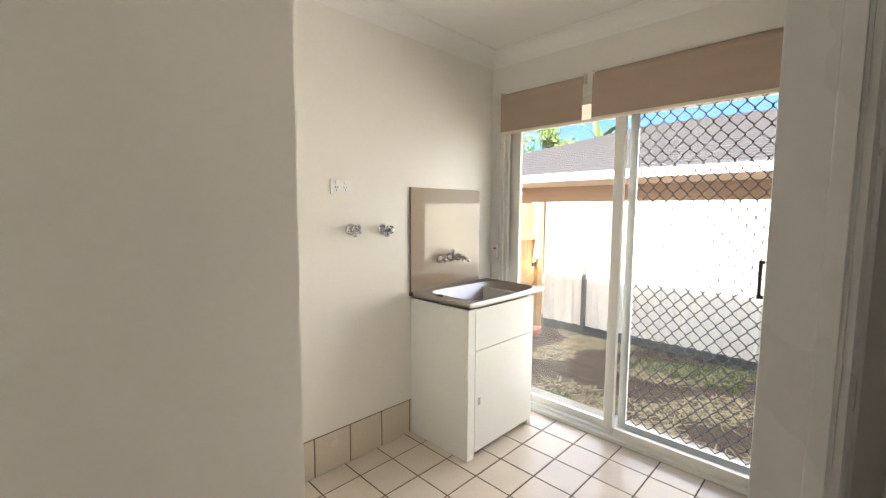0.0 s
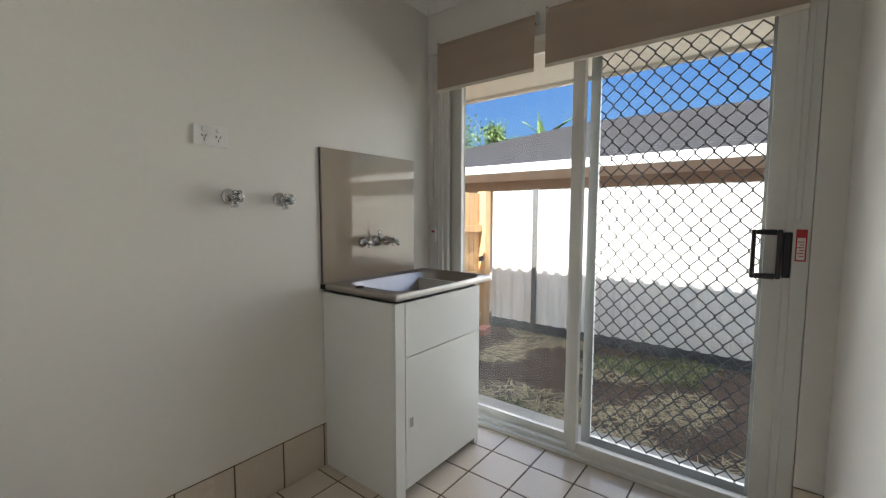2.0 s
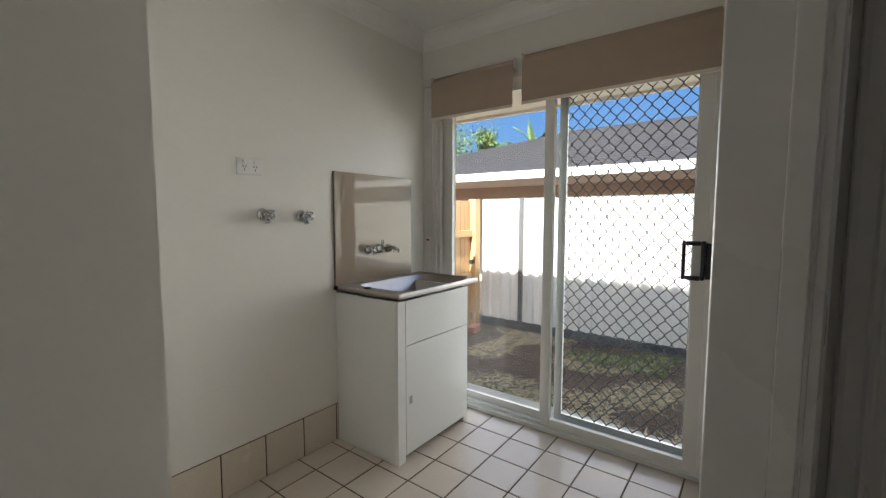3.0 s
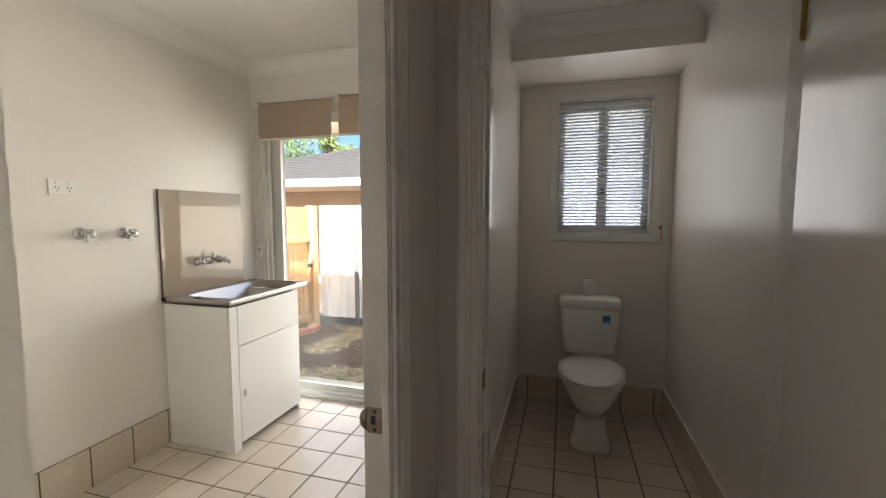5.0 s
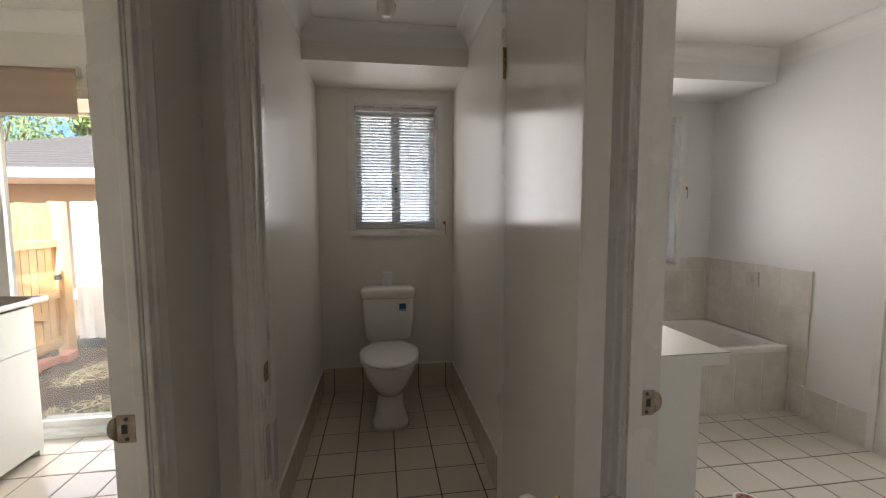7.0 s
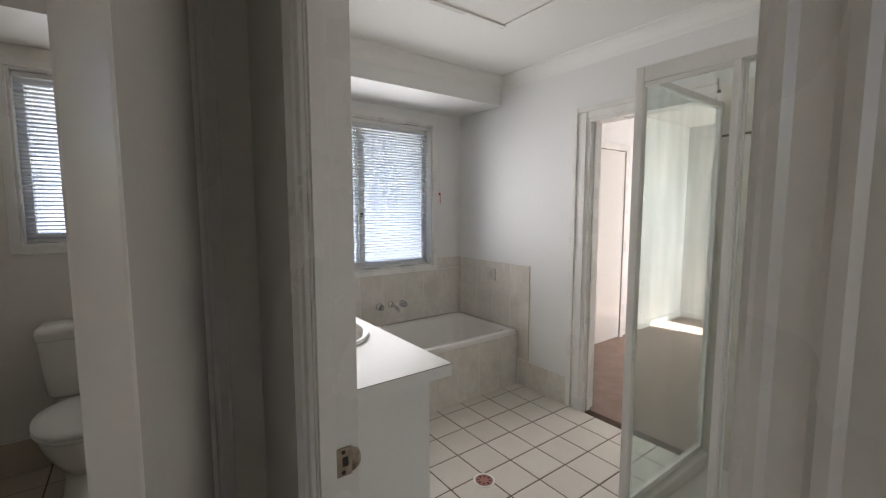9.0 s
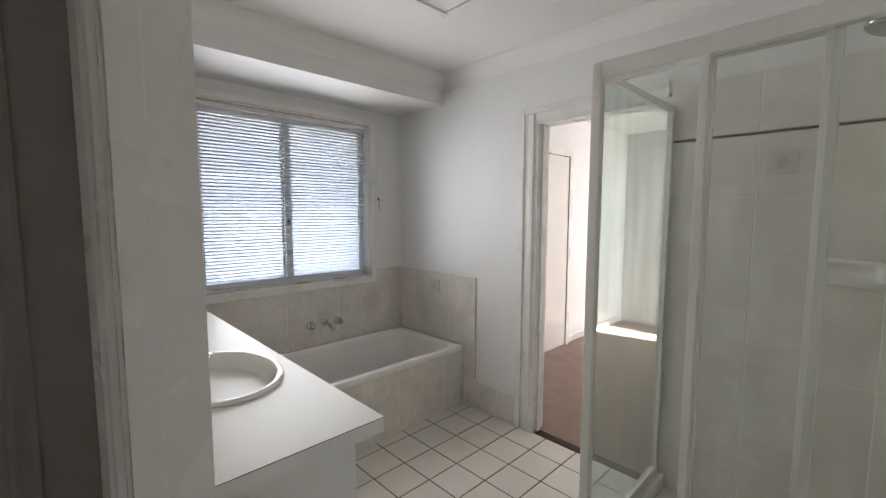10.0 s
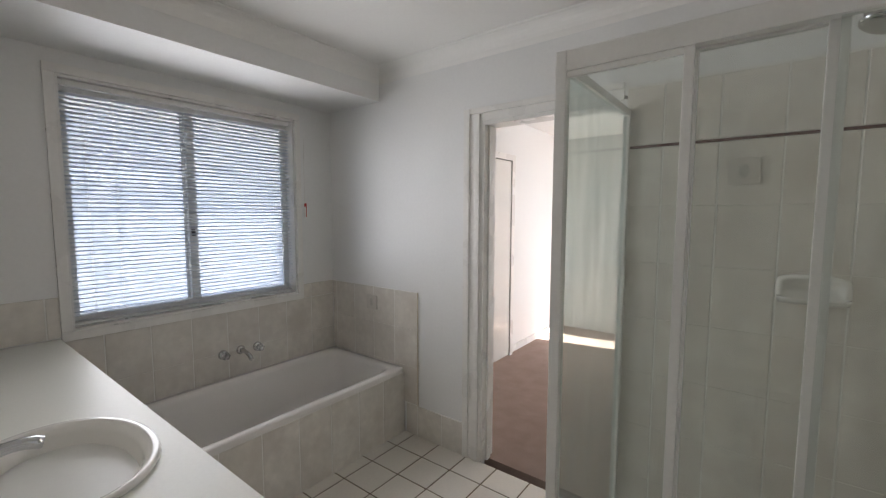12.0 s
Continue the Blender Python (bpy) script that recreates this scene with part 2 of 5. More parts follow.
def box(x0, x1, y0, y1, z0, z1, bevel=0.0, seg=2, bm=None):
    one = bmesh.new()
    bmesh.ops.create_cube(one, size=1)
    for v in one.verts:
        v.co = Vector(((x0 + x1) / 2 + v.co.x * (x1 - x0), (y0 + y1) / 2 + v.co.y * (y1 - y0), (z0 + z1) / 2 + v.co.z * (z1 - z0)))
    if bevel:
        bmesh.ops.bevel(one, geom=one.edges[:], offset=bevel, segments=seg, affect="EDGES", profile=0.6)
    return merge(bm, one)


def merge(bm, one):
    if bm is None:
        return one
    me = bpy.data.meshes.new("tmp")
    one.to_mesh(me)
    one.free()
    bm.from_mesh(me)
    bpy.data.meshes.remove(me)
    return bm


def boxes(rows, bevel=0.0):
    bm = None
    for r in rows:
        bm = box(*r, bevel=bevel, bm=bm)
    return bm


def cyl(p, q, r0, r1=None, n=20, bm=None, caps=True):
    """A rod from p to q."""
    p, q = Vector(p), Vector(q)
    one = bmesh.new()
    d = q - p
    bmesh.ops.create_cone(one, cap_ends=caps, segments=n, radius1=r0, radius2=r0 if r1 is None else r1, depth=d.length)
    bmesh.ops.transform(one, matrix=Matrix.Translation((p + q) / 2) @ d.to_track_quat("Z", "Y").to_matrix().to_4x4(), verts=one.verts)
    return merge(bm, one)


def lathe(profile, at, axis=(0, 0, 1), n=28, bm=None):
    """Turns (radius, height) pairs round an axis through the point at."""
    one = bmesh.new()
    rings = []
    for r, h in profile:
        rings.append([one.verts.new((r * math.cos(2 * math.pi * i / n), r * math.sin(2 * math.pi * i / n), h)) for i in range(n)])
    for a, b in zip(rings, rings[1:]):
        for i in range(n):
            one.faces.new((a[i], a[(i + 1) % n], b[(i + 1) % n], b[i]))
    one.faces.new(list(reversed(rings[0])))
    one.faces.new(rings[-1])
    bmesh.ops.recalc_face_normals(one, faces=one.faces)
    bmesh.ops.transform(one, matrix=Matrix.Translation(at) @ Vector(axis).to_track_quat("Z", "Y").to_matrix().to_4x4(), verts=one.verts)
    return merge(bm, one)


def tube(points, r, n=12, bm=None, radii=None):
    """A smooth pipe along points."""
    one = bmesh.new()
    pts = [Vector(p) for p in points]
    rings = []
    for i, p in enumerate(pts):
        d = (pts[min(i + 1, len(pts) - 1)] - pts[max(i - 1, 0)]).normalized()
        m = d.to_track_quat("Z", "Y").to_matrix()
        rr = radii[i] if radii else r
        rings.append([one.verts.new(p + m @ Vector((rr * math.cos(2 * math.pi * k / n), rr * math.sin(2 * math.pi * k / n), 0))) for k in range(n)])
    for a, b in zip(rings, rings[1:]):
        for i in range(n):
            one.faces.new((a[i], a[(i + 1) % n], b[(i + 1) % n], b[i]))
    one.faces.new(list(reversed(rings[0])))
    one.faces.new(rings[-1])
    bmesh.ops.recalc_face_normals(one, faces=one.faces)
    return merge(bm, one)


def bez(a, b, c, d, n=10):
    a, b, c, d = (Vector(v) for v in (a, b, c, d))
    return [a * (1 - t) ** 3 + b * 3 * t * (1 - t) ** 2 + c * 3 * t * t * (1 - t) + d * t ** 3 for t in (i / n for i in range(n + 1))]


def sweep_profile(profile, a, b, out, bm=None):
    """A straight moulding from a to b. profile: (distance along out, height z) pairs."""
    one = bmesh.new()
    a, b, out = Vector(a), Vector(b), Vector(out)
    ends = [[one.verts.new(p + out * u + Vector((0, 0, h))) for u, h in profile] for p in (a, b)]
    k = len(profile)
    for i in range(k):
        one.faces.new((ends[0][i], ends[0][(i + 1) % k], ends[1][(i + 1) % k], ends[1][i]))
    one.faces.new(ends[0])
    one.faces.new(list(reversed(ends[1])))
    bmesh.ops.recalc_face_normals(one, faces=one.faces)
    return merge(bm, one)


def loft(rings, cap0=True, cap1=True, bm=None):
    one = bmesh.new()
    vs = [[one.verts.new(p) for p in ring] for ring in rings]
    n = len(vs[0])
    for a, b in zip(vs, vs[1:]):
        for i in range(n):
            one.faces.new((a[i], a[(i + 1) % n], b[(i + 1) % n], b[i]))
    if cap0:
        one.faces.new(list(reversed(vs[0])))
    if cap1:
        one.faces.new(vs[-1])
    bmesh.ops.recalc_face_normals(one, faces=one.faces)
    return merge(bm, one)


def superellipse(cx, cy, a, b, z, e=2.0, n=40):
    pts = []
    for i in range(n):
        t = 2 * math.pi * i / n
        c, s = math.cos(t), math.sin(t)
        pts.append((cx + a * math.copysign(abs(c) ** (2 / e), c), cy + b * math.copysign(abs(s) ** (2 / e), s), z))
    return pts


# ---- structure ----
CE, TOP = 2.42, 2.56
LN, LE, LS = 2.324, 2.544, 0.508          # laundry: north, east and south faces
HE, HN, HS_ = 1.11, 0.455, -0.565          # hall nook: east, north and south faces
LJ, BJ = 0.762, 0.692                      # faces of the laundry and bathroom door jambs
TW = HE + 0.09                             # toilet west face
TN, TS, EX = 0.418, -0.565, 2.97           # toilet north and south faces; inner face of the outer wall
BN, BS, BW = -0.645, -2.735, -0.05          # bathroom north, south and west faces
HW = -2.4                                  # far end of the hall
DH = 2.03                                  # door opening height


def wall(name, rows, material=WALL, label="painted plaster wall"):
    """One wall; its lengths beside and above openings are butted into one mesh."""
    bm = boxes(rows)
    bmesh.ops.remove_doubles(bm, verts=bm.verts, dist=0.0005)
    return whole(name, bm, material, label, "wall", kind="structure")


wall("wall_laundry_north", [(-0.7, 2.80, LN, LN + 0.12, -0.3, TOP)], label="warm white painted laundry wall")
wall("wall_laundry_nib", [(-0.7, 0.625, 1.375, LN, -0.1, TOP)], label="plain warm white painted nib wall")
wall("wall_laundry_east", [(LE, 2.68, LS, 0.592, -0.1, TOP), (LE, 2.68, 2.315, LN, -0.1, TOP), (LE, 2.68, 0.592, 2.315, 2.105, TOP)],
     label="painted wall round the sliding door")
wall("wall_laundry_west", [(-0.7, -0.58, LS, 1.375, -0.1, TOP)])
wall("wall_laundry_toilet", [(HE, EX, TN, LS, -0.1, TOP), (LJ + 0.02, HE, HN, LS, -0.1, TOP)], label="painted partition wall")
wall("wall_laundry_door", [(-0.7, 0.03, HN, LS, -0.1, TOP), (0.03, LJ + 0.02, HN, LS, DH, TOP)], label="painted wall over the laundry doorway")
wall("wall_hall_east", [(HE, TW, 0.337, TN, -0.1, TOP), (HE, TW, TS, -0.43, -0.1, TOP), (HE, TW, -0.43, 0.337, DH, TOP)],
     label="painted hall wall with the toilet doorway")
wall("wall_toilet_bathroom", [(HE, EX, BN, TS, -0.1, TOP), (BJ + 0.02, HE, BN, HS_, -0.1, TOP)], label="painted partition wall")
wall("wall_bathroom_door", [(HW, 0.03, BN, HS_, -0.1, TOP), (0.03, BJ + 0.02, BN, HS_, DH, TOP)], label="painted wall over the bathroom doorway")
# the gap is added out of view, to let light into the hall
wall("wall_hall_north", [(HW, -1.9, HN, LS, -0.1, TOP), (-1.60, -0.7, HN, LS, -0.1, TOP), (-1.9, -1.60, HN, LS, 2.15, TOP)], label="painted hall wall with an unseen opening added for light")
wall("wall_hall_end", [(HW - 0.1, HW, -0.7, LS, -0.1, TOP)])
wall("wall_bathroom_west", [(BW - 0.12, BW, BS - 0.115, BN, -0.1, TOP)], WALLB)
wall("wall_bathroom_south", [(BW - 0.12, 0.86, BS - 0.115, BS, -0.1, TOP), (1.625, 3.22, BS - 0.115, BS, -0.1, TOP), (0.86, 1.625, BS - 0.115, BS, 2.0, TOP)],
     WALLB, "off-white painted bathroom wall with a doorway")
TWIN = (-0.445, 0.165, 1.21, 2.115)        # toilet window opening
BWIN = (-2.425, -1.195, 0.905, 2.115)      # bathroom window opening
OUT = 3.21


def outer_wall(name, y0, y1, win, material, label):
    a, b, c, d = win
    wall(name, [(EX, OUT, y0, a, -0.3, TOP), (EX, OUT, b, y1, -0.3, TOP), (EX, OUT, a, b, -0.3, c), (EX, OUT, a, b, d, TOP)], material, label)


outer_wall("wall_toilet_east", -0.63, LS, TWIN, WALL, "painted toilet wall with a window")
outer_wall("wall_bathroom_east", BS, -0.63, BWIN, WALLB, "painted bathroom wall with a window")
whole("bulkhead_toilet", box(2.442, EX, TS, TN, 2.223, CE), WALL, "painted bulkhead over the toilet window", "bulkhead", kind="structure")
whole("bulkhead_bathroom", box(2.442, EX, BS, BN, 2.223, CE), WALLB, "painted bulkhead over the bathroom window", "bulkhead", kind="structure")

for nm, r in (("laundry", (-0.7, LE, LS, LN)), ("hall", (HW, HE, HS_, HN)), ("toilet", (TW, 2.442, TS, TN)), ("bathroom", (BW, 2.442, BS, BN)),
              ("bedroom", (0.5, 2.42, -6.0, BS - 0.115))):
    whole("ceiling_" + nm, box(*r, CE, CE + 0.05), CEIL, "flat white painted ceiling", "ceiling", kind="structure")
whole("roof_slab", boxes([(-2.6, 3.2, -2.9, 2.6, TOP, TOP + 0.12), (0.38, 3.2, -6.3, -2.9, TOP, TOP + 0.12)]), SOFFIT, "house roof over the rooms", "roof", kind="structure")

# cove cornices
COVE = [(0, 0), (0, -0.09), (0.004, -0.092)] + [(0.085 - 0.078 * math.cos(radians(a)), -0.085 + 0.078 * math.sin(radians(a))) for a in range(5, 90, 12)] + [(0.09, -0.004), (0.09, 0)]


def cornice(rows):
    bm = None
    for a, b, out in rows:
        bm = sweep_profile(COVE, (*a, CE), (*b, CE), (*out, 0), bm)
    whole("cornice", bm, CEIL, "white plaster cove cornice", "cornice", kind="structure")


cornice([((0.625, LN), (LE, LN), (0, -1)), ((LE, LN), (LE, LS), (-1, 0)), ((LE, LS), (0.86, LS), (0, 1))])
cornice([((TW, TN), (2.442, TN), (0, -1)), ((2.442, TN), (2.442, TS), (-1, 0)), ((2.442, TS), (TW, TS), (0, 1))])
cornice([((0.86, BN), (2.442, BN), (0, -1)), ((2.442, BN), (2.442, BS), (-1, 0)), ((2.442, BS), (BW, BS), (0, 1)), ((BW, BS), (BW, BN), (1, 0))])

# floors: bed of dark grout, glazed tiles on it
PITCH, JOINT = 0.21, 0.0065
tile_meshes = {}


def tile_mesh(w, d, h, key, material):
    k = (round(w, 3), round(d, 3), round(h, 3), key)
    if k not in tile_meshes:
        bm = box(-w / 2, w / 2, -d / 2, d / 2, -h / 2, h / 2, bevel=0.0018, seg=1)
        me = bpy.data.meshes.new("tile")
        bm.to_mesh(me)
        bm.free()
        me.materials.append(material)
        tile_meshes[k] = me
    return tile_meshes[k]


def spans(lo, hi, start, pitch):
    """Pieces between joints at start + k * pitch, cut to lo..hi."""
    k = math.floor((lo - start) / pitch)
    out = []
    while start + k * pitch < hi:
        a, b = max(lo, start + k * pitch + JOINT / 2), min(hi, start + (k + 1) * pitch - JOINT / 2)
        if b - a > 0.012:
            out.append((a, b))
        k += 1
    return out


def tiled_floor(name, x0, x1, y0, y1, sx, sy, material, label):
    bed = whole(name, box(x0, x1, y0, y1, -0.1, -0.0022), GROUT, label, "floor", kind="structure")
    for a, b in spans(x0, x1, sx, PITCH):
        for c, d in spans(y0, y1, sy, PITCH):
            ob = new("tile", tile_mesh(b - a, d - c, 0.008, name, material))
            ob.parent = bed
            ob.location = ((a + b) / 2, (c + d) / 2, -0.004 + random.uniform(-0.0003, 0.0003))
            ob.rotation_euler = (random.uniform(-0.0015, 0.0015), random.uniform(-0.0015, 0.0015), 0)


def tiled_strip(name, rows, h, z0, material, bedmat, label, category="skirting", t=0.008):
    """Tiles in rows on walls. rows: axis, lo, hi, start, pitch, face, out."""
    bm = None
    for ax, lo, hi, start, pitch, face, out in rows:
        f0, f1 = sorted((face, face + out * (t - 0.003)))
        bm = box(*((lo, hi, f0, f1) if ax == "x" else (f0, f1, lo, hi)), z0, z0 + h, bm=bm)
    bed = whole(name, bm, bedmat, label, category, kind="structure")
    for ax, lo, hi, start, pitch, face, out in rows:
        for a, b in spans(lo, hi, start, pitch):
            mid = face + out * t / 2
            if ax == "x":
                ob = new("tile", tile_mesh(b - a, t, h - 0.002, name, material))
                ob.location = ((a + b) / 2, mid, z0 + h / 2)
            else:
                ob = new("tile", tile_mesh(t, b - a, h - 0.002, name, material))
                ob.location = (mid, (a + b) / 2, z0 + h / 2)
            ob.parent = bed


# ---- doors, jambs and architraves ----
def jamb(name, rows, label="white gloss painted door jamb"):
    f = thing(name, rows[0][0], rows[0][2], 0, label, "door frame", kind="structure")
    for r in rows:
        part("board", box(*r, bevel=0.0015), TRIM, f)
    return f


def architrave(name, rows, label="white gloss painted architrave"):
    """rows of boxes; each gets rounded edges and a raised bead."""
    f = thing(name, rows[0][0], rows[0][2], 0, label, "architrave", kind="structure")
    for r in rows:
        part("moulding", box(*r, bevel=0.004), TRIM, f)
    return f


# laundry doorway: runs in the wall between hall and laundry, east jamb beside the toilet corner
def moulded(name, runs, label="white gloss painted colonial architrave"):
    """A moulded architrave: a flat board with a thick outer edge and two beads. runs: axis that faces the room, its face, way out, inner edge, way across, z0, z1."""
    f = thing(name, 0, 0, 0, label, "architrave", kind="structure")
    prof = [(0, 0), (0, 0.009), (0.003, 0.011), (0.008, 0.011), (0.012, 0.008), (0.026, 0.009), (0.030, 0.014), (0.036, 0.0155), (0.040, 0.013), (0.052, 0.017), (0.058, 0.019), (0.065, 0.018), (0.067, 0.015), (0.067, 0)]
    for ax, face, out, edge, way, z0, z1 in runs:
        one = bmesh.new()
        rings = []
        for z in (z0, z1):
            rings.append([one.verts.new((edge + way * u, face + out * h, z) if ax == "y" else (face + out * h, edge + way * u, z)) for u, h in prof])
        k = len(prof)
        for i in range(k):
            one.faces.new((rings[0][i], rings[0][(i + 1) % k], rings[1][(i + 1) % k], rings[1][i]))
        one.faces.new(rings[0])
        one.faces.new(list(reversed(rings[1])))
        bmesh.ops.recalc_face_normals(one, faces=one.faces)
        part("moulding", one, TRIM, f)
    return f


jamb("jamb_laundry", [(LJ, LJ + 0.02, HN - 0.002, LS + 0.014, 0, DH), (LJ - 0.008, LJ, HN + 0.002, HN + 0.020, 0, DH), (0.028, LJ, HN - 0.002, LS + 0.004, DH - 0.02, DH + 0.002),
                      (0.01, 0.03, HN - 0.002, LS + 0.004, 0, DH)])
moulded("architrave_laundry", [("y", HN, -1, LJ + 0.006, 1, 0, DH + 0.06), ("y", HN, -1, 0.024, -1, 0, DH + 0.06), ("y", LS, 1, LJ + 0.004, 1, 0, DH + 0.06)])
architrave("architrave_laundry_head", [(0.026, LJ + 0.004, HN - 0.018, HN, DH, DH + 0.06)])
# toilet doorway
jamb("jamb_toilet", [(HE - 0.003, TW + 0.003, 0.322, 0.338, 0, DH), (HE - 0.003, TW + 0.003, -0.431, -0.416, 0, DH), (HE - 0.003, TW + 0.003, -0.416, 0.322, DH - 0.02, DH + 0.002), (HE + 0.042, TW, 0.312, 0.322, 0, DH - 0.02)])
moulded("architrave_toilet", [("x", HE, -1, 0.327, 1, 0, DH + 0.06), ("x", HE, -1, -0.421, -1, 0, DH + 0.06)])
architrave("architrave_toilet_head", [(HE - 0.018, HE, -0.42, 0.326, DH + 0.003, DH + 0.06)])
# bathroom doorway
jamb("jamb_bathroom", [(BJ, BJ + 0.02, BN - 0.004, HS_ + 0.002, 0, DH), (BJ - 0.010, BJ, HS_ - 0.034, HS_ - 0.002, 0, DH), (0.028, BJ, BN - 0.004, HS_ + 0.002, DH - 0.02, DH + 0.002),
                       (0.01, 0.03, BN - 0.004, HS_ + 0.002, 0, DH)])
moulded("architrave_bathroom", [("y", HS_, 1, BJ + 0.006, 1, 0, DH + 0.06), ("y", HS_, 1, 0.024, -1, 0, DH + 0.06)])
architrave("architrave_bathroom_head", [(0.026, BJ + 0.004, HS_, HS_ + 0.018, DH, DH + 0.06)])
# bedroom doorway
jamb("jamb_bedroom", [(1.607, 1.626, BS - 0.12, BS + 0.004, 0, 1.985), (0.859, 0.878, BS - 0.12, BS + 0.004, 0, 1.985), (0.878, 1.607, BS - 0.12, BS + 0.004, 1.965, 1.985),
                      (1.594, 1.607, BS - 0.075, BS - 0.035, 0, 1.965)])
architrave("architrave_bedroom", [(1.622, 1.742, BS, BS + 0.008, 0, 2.062), (1.632, 1.665, BS + 0.006, BS + 0.016, 0, 2.028), (1.7015, 1.7405, BS + 0.006, BS + 0.018, 0, 2.0605),
                                  (0.875, 1.6215, BS, BS + 0.008, 1.985, 2.062), (0.875, 1.701, BS + 0.0055, BS + 0.017, 2.03, 2.0615)])


def strike_plate(name, x, y, z, along, out, label):
    """A worn latch plate on a jamb: along is the way the lip points, out the way it faces."""
    t = thing(name, x, y, z, label, "strike plate")
    a, o = Vector((*along, 0)), Vector((*out, 0))

    def oriented(bm):
        m = Matrix((a, o, Vector((0, 0, 1)))).transposed().to_4x4()
        bmesh.ops.transform(bm, matrix=Matrix.Translation((x, y, z)) @ m, verts=bm.verts)
        bmesh.ops.recalc_face_normals(bm, faces=bm.faces)
        return bm

    bm = boxes([(-0.022, 0.012, 0, 0.002, -0.029, -0.010), (-0.022, 0.012, 0, 0.002, 0.010, 0.029), (-0.022, -0.008, 0, 0.002, -0.010, 0.010),
                (0.004, 0.012, 0, 0.002, -0.010, 0.010)])
    plate = part("plate", oriented(bm), STRIKE, t)
    lip = cyl((0.012, -0.002, 0), (0.021, -0.006, 0), 0.026, 0.022, n=24)
    bmesh.ops.scale(lip, vec=(1, 0.28, 1), verts=lip.verts)
    part("lip", oriented(lip), STRIKE, t, smooth=True)
    part("latch_hole", oriented(box(-0.008, 0.004, -0.0005, 0.0006, -0.010, 0.010)), DARKRUB, t, "dark latch hole")
    for s in (-1, 1):
        part("screw", oriented(cyl((-0.006, 0.0015, s * 0.021), (-0.006, 0.0032, s * 0.021), 0.0042, n=12)), DARKRUB, t)
    return t


strike_plate("strike_plate", LJ - 0.0015, 0.500, 0.895, (0, 1), (-1, 0), "worn metal strike plate on the laundry door jamb")
strike_plate("strike_plate", HE + 0.024, 0.3215, 0.862, (-1, 0), (0, -1), "worn metal strike plate on the toilet door jamb")
strike_plate("strike_plate", BJ - 0.0015, -0.621, 0.905, (0, -1), (-1, 0), "worn metal strike plate on the bathroom door jamb")


def knob(side_parent, x, y, z, nx, ny, label=""):
    """White porcelain knob with a brass rose, pointing along (nx, ny)."""
    k = part("knob", lathe([(0.011, 0.012), (0.013, 0.022), (0.024, 0.032), (0.029, 0.045), (0.026, 0.058), (0.014, 0.066), (0.002, 0.068)],
                           (x, y, z), (nx, ny, 0)), PORC, side_parent, label or "white porcelain knob", smooth=True)
    part("rose", lathe([(0.028, 0), (0.027, 0.005), (0.018, 0.010), (0.012, 0.013), (0.002, 0.0135)], (x, y, z), (nx, ny, 0)), BRASS, k, "brass rose", smooth=True)


def door_leaf(name, hinge, free, thick_side, z1, label, knobs=True, knob_z=1.0):
    """A flush leaf from its hinge edge to its free edge; thick_side: +1 or -1, on which side of that line it lies."""
    h, f = Vector((*hinge, 0)), Vector((*free, 0))
    u = (f - h).normalized()
    w = Vector((-u.y, u.x, 0)) * thick_side
    length = (f - h).length
    d = thing(name, h.x, h.y, 0.012, label, "door")
    m = Matrix((u, w, Vector((0, 0, 1)))).transposed().to_4x4()
    m.translation = h
    bm = box(0, length, 0, 0.035, 0.012, z1, bevel=0.0025)
    bmesh.ops.transform(bm, matrix=m, verts=bm.verts)
    bmesh.ops.recalc_face_normals(bm, faces=bm.faces)
    part("leaf", bm, DOORP, d)
    if knobs:
        c = h + u * (length - 0.062)
        a, b = c, c + w * 0.035
        knob(d, a.x, a.y, knob_z, -w.x, -w.y)
        knob(d, b.x, b.y, knob_z, w.x, w.y)
        e = box(length - 0.0008, length + 0.0012, 0.006, 0.029, knob_z - 0.028, knob_z + 0.028)
        bmesh.ops.transform(e, matrix=m, verts=e.verts)
        part("latch_plate", e, STRIKE, d, "worn brass latch plate")
    for z in (0.22, 1.78):
        g = cyl((-0.004, -0.004, z - 0.045), (-0.004, -0.004, z + 0.045), 0.006, n=10)
        bmesh.ops.transform(g, matrix=m, verts=g.verts)
        part("hinge", g, BRASS, d)
    return d


door_leaf("toilet_door", (1.100, -0.402), (0.345, -0.272), 1, 2.0, "off-white gloss flush door standing open into the hall", knob_z=0.886)
door_leaf("bathroom_door", (0.055, -0.662), (0.105, -1.30), -1, 2.0, "off-white gloss flush door standing open against the wall", knobs=False, knob_z=0.915)


# ---- laundry ----
# sliding door: white frame in the opening, fixed pane, screen door
sd = thing("sliding_door", 2.60, 1.46, 0, "white aluminium sliding door with a diamond security screen", "sliding door")
SY0, SY1, MY = 0.63, 2.30, 1.43
part("frame_side", boxes([(2.545, 2.67, 2.245, 2.313, 0, 2.10), (2.575, 2.60, 2.20, 2.25, 0.0, 2.08), (2.62, 2.645, 2.135, 2.25, 0.03, 2.08), (2.552, 2.570, 2.222, 2.246, 0.0, 2.08)], 0.002), ALU, sd)
part("frame_side", boxes([(2.545, 2.67, 0.594, 0.64, 0, 2.10), (2.56, 2.60, 0.635, 0.662, 0.0, 2.08)], 0.002), ALU, sd)
part("frame_head", boxes([(2.545, 2.67, 0.64, 2.245, 2.05, 2.103)], 0.002), ALU, sd)
part("frame_sill", boxes([(2.545, 2.575, 0.64, 2.245, 0.0, 0.022), (2.575, 2.60, 0.64, 2.245, 0.0, 0.040), (2.604, 2.67, 0.64, 2.245, 0.0, 0.03)], 0.002), ALU, sd)
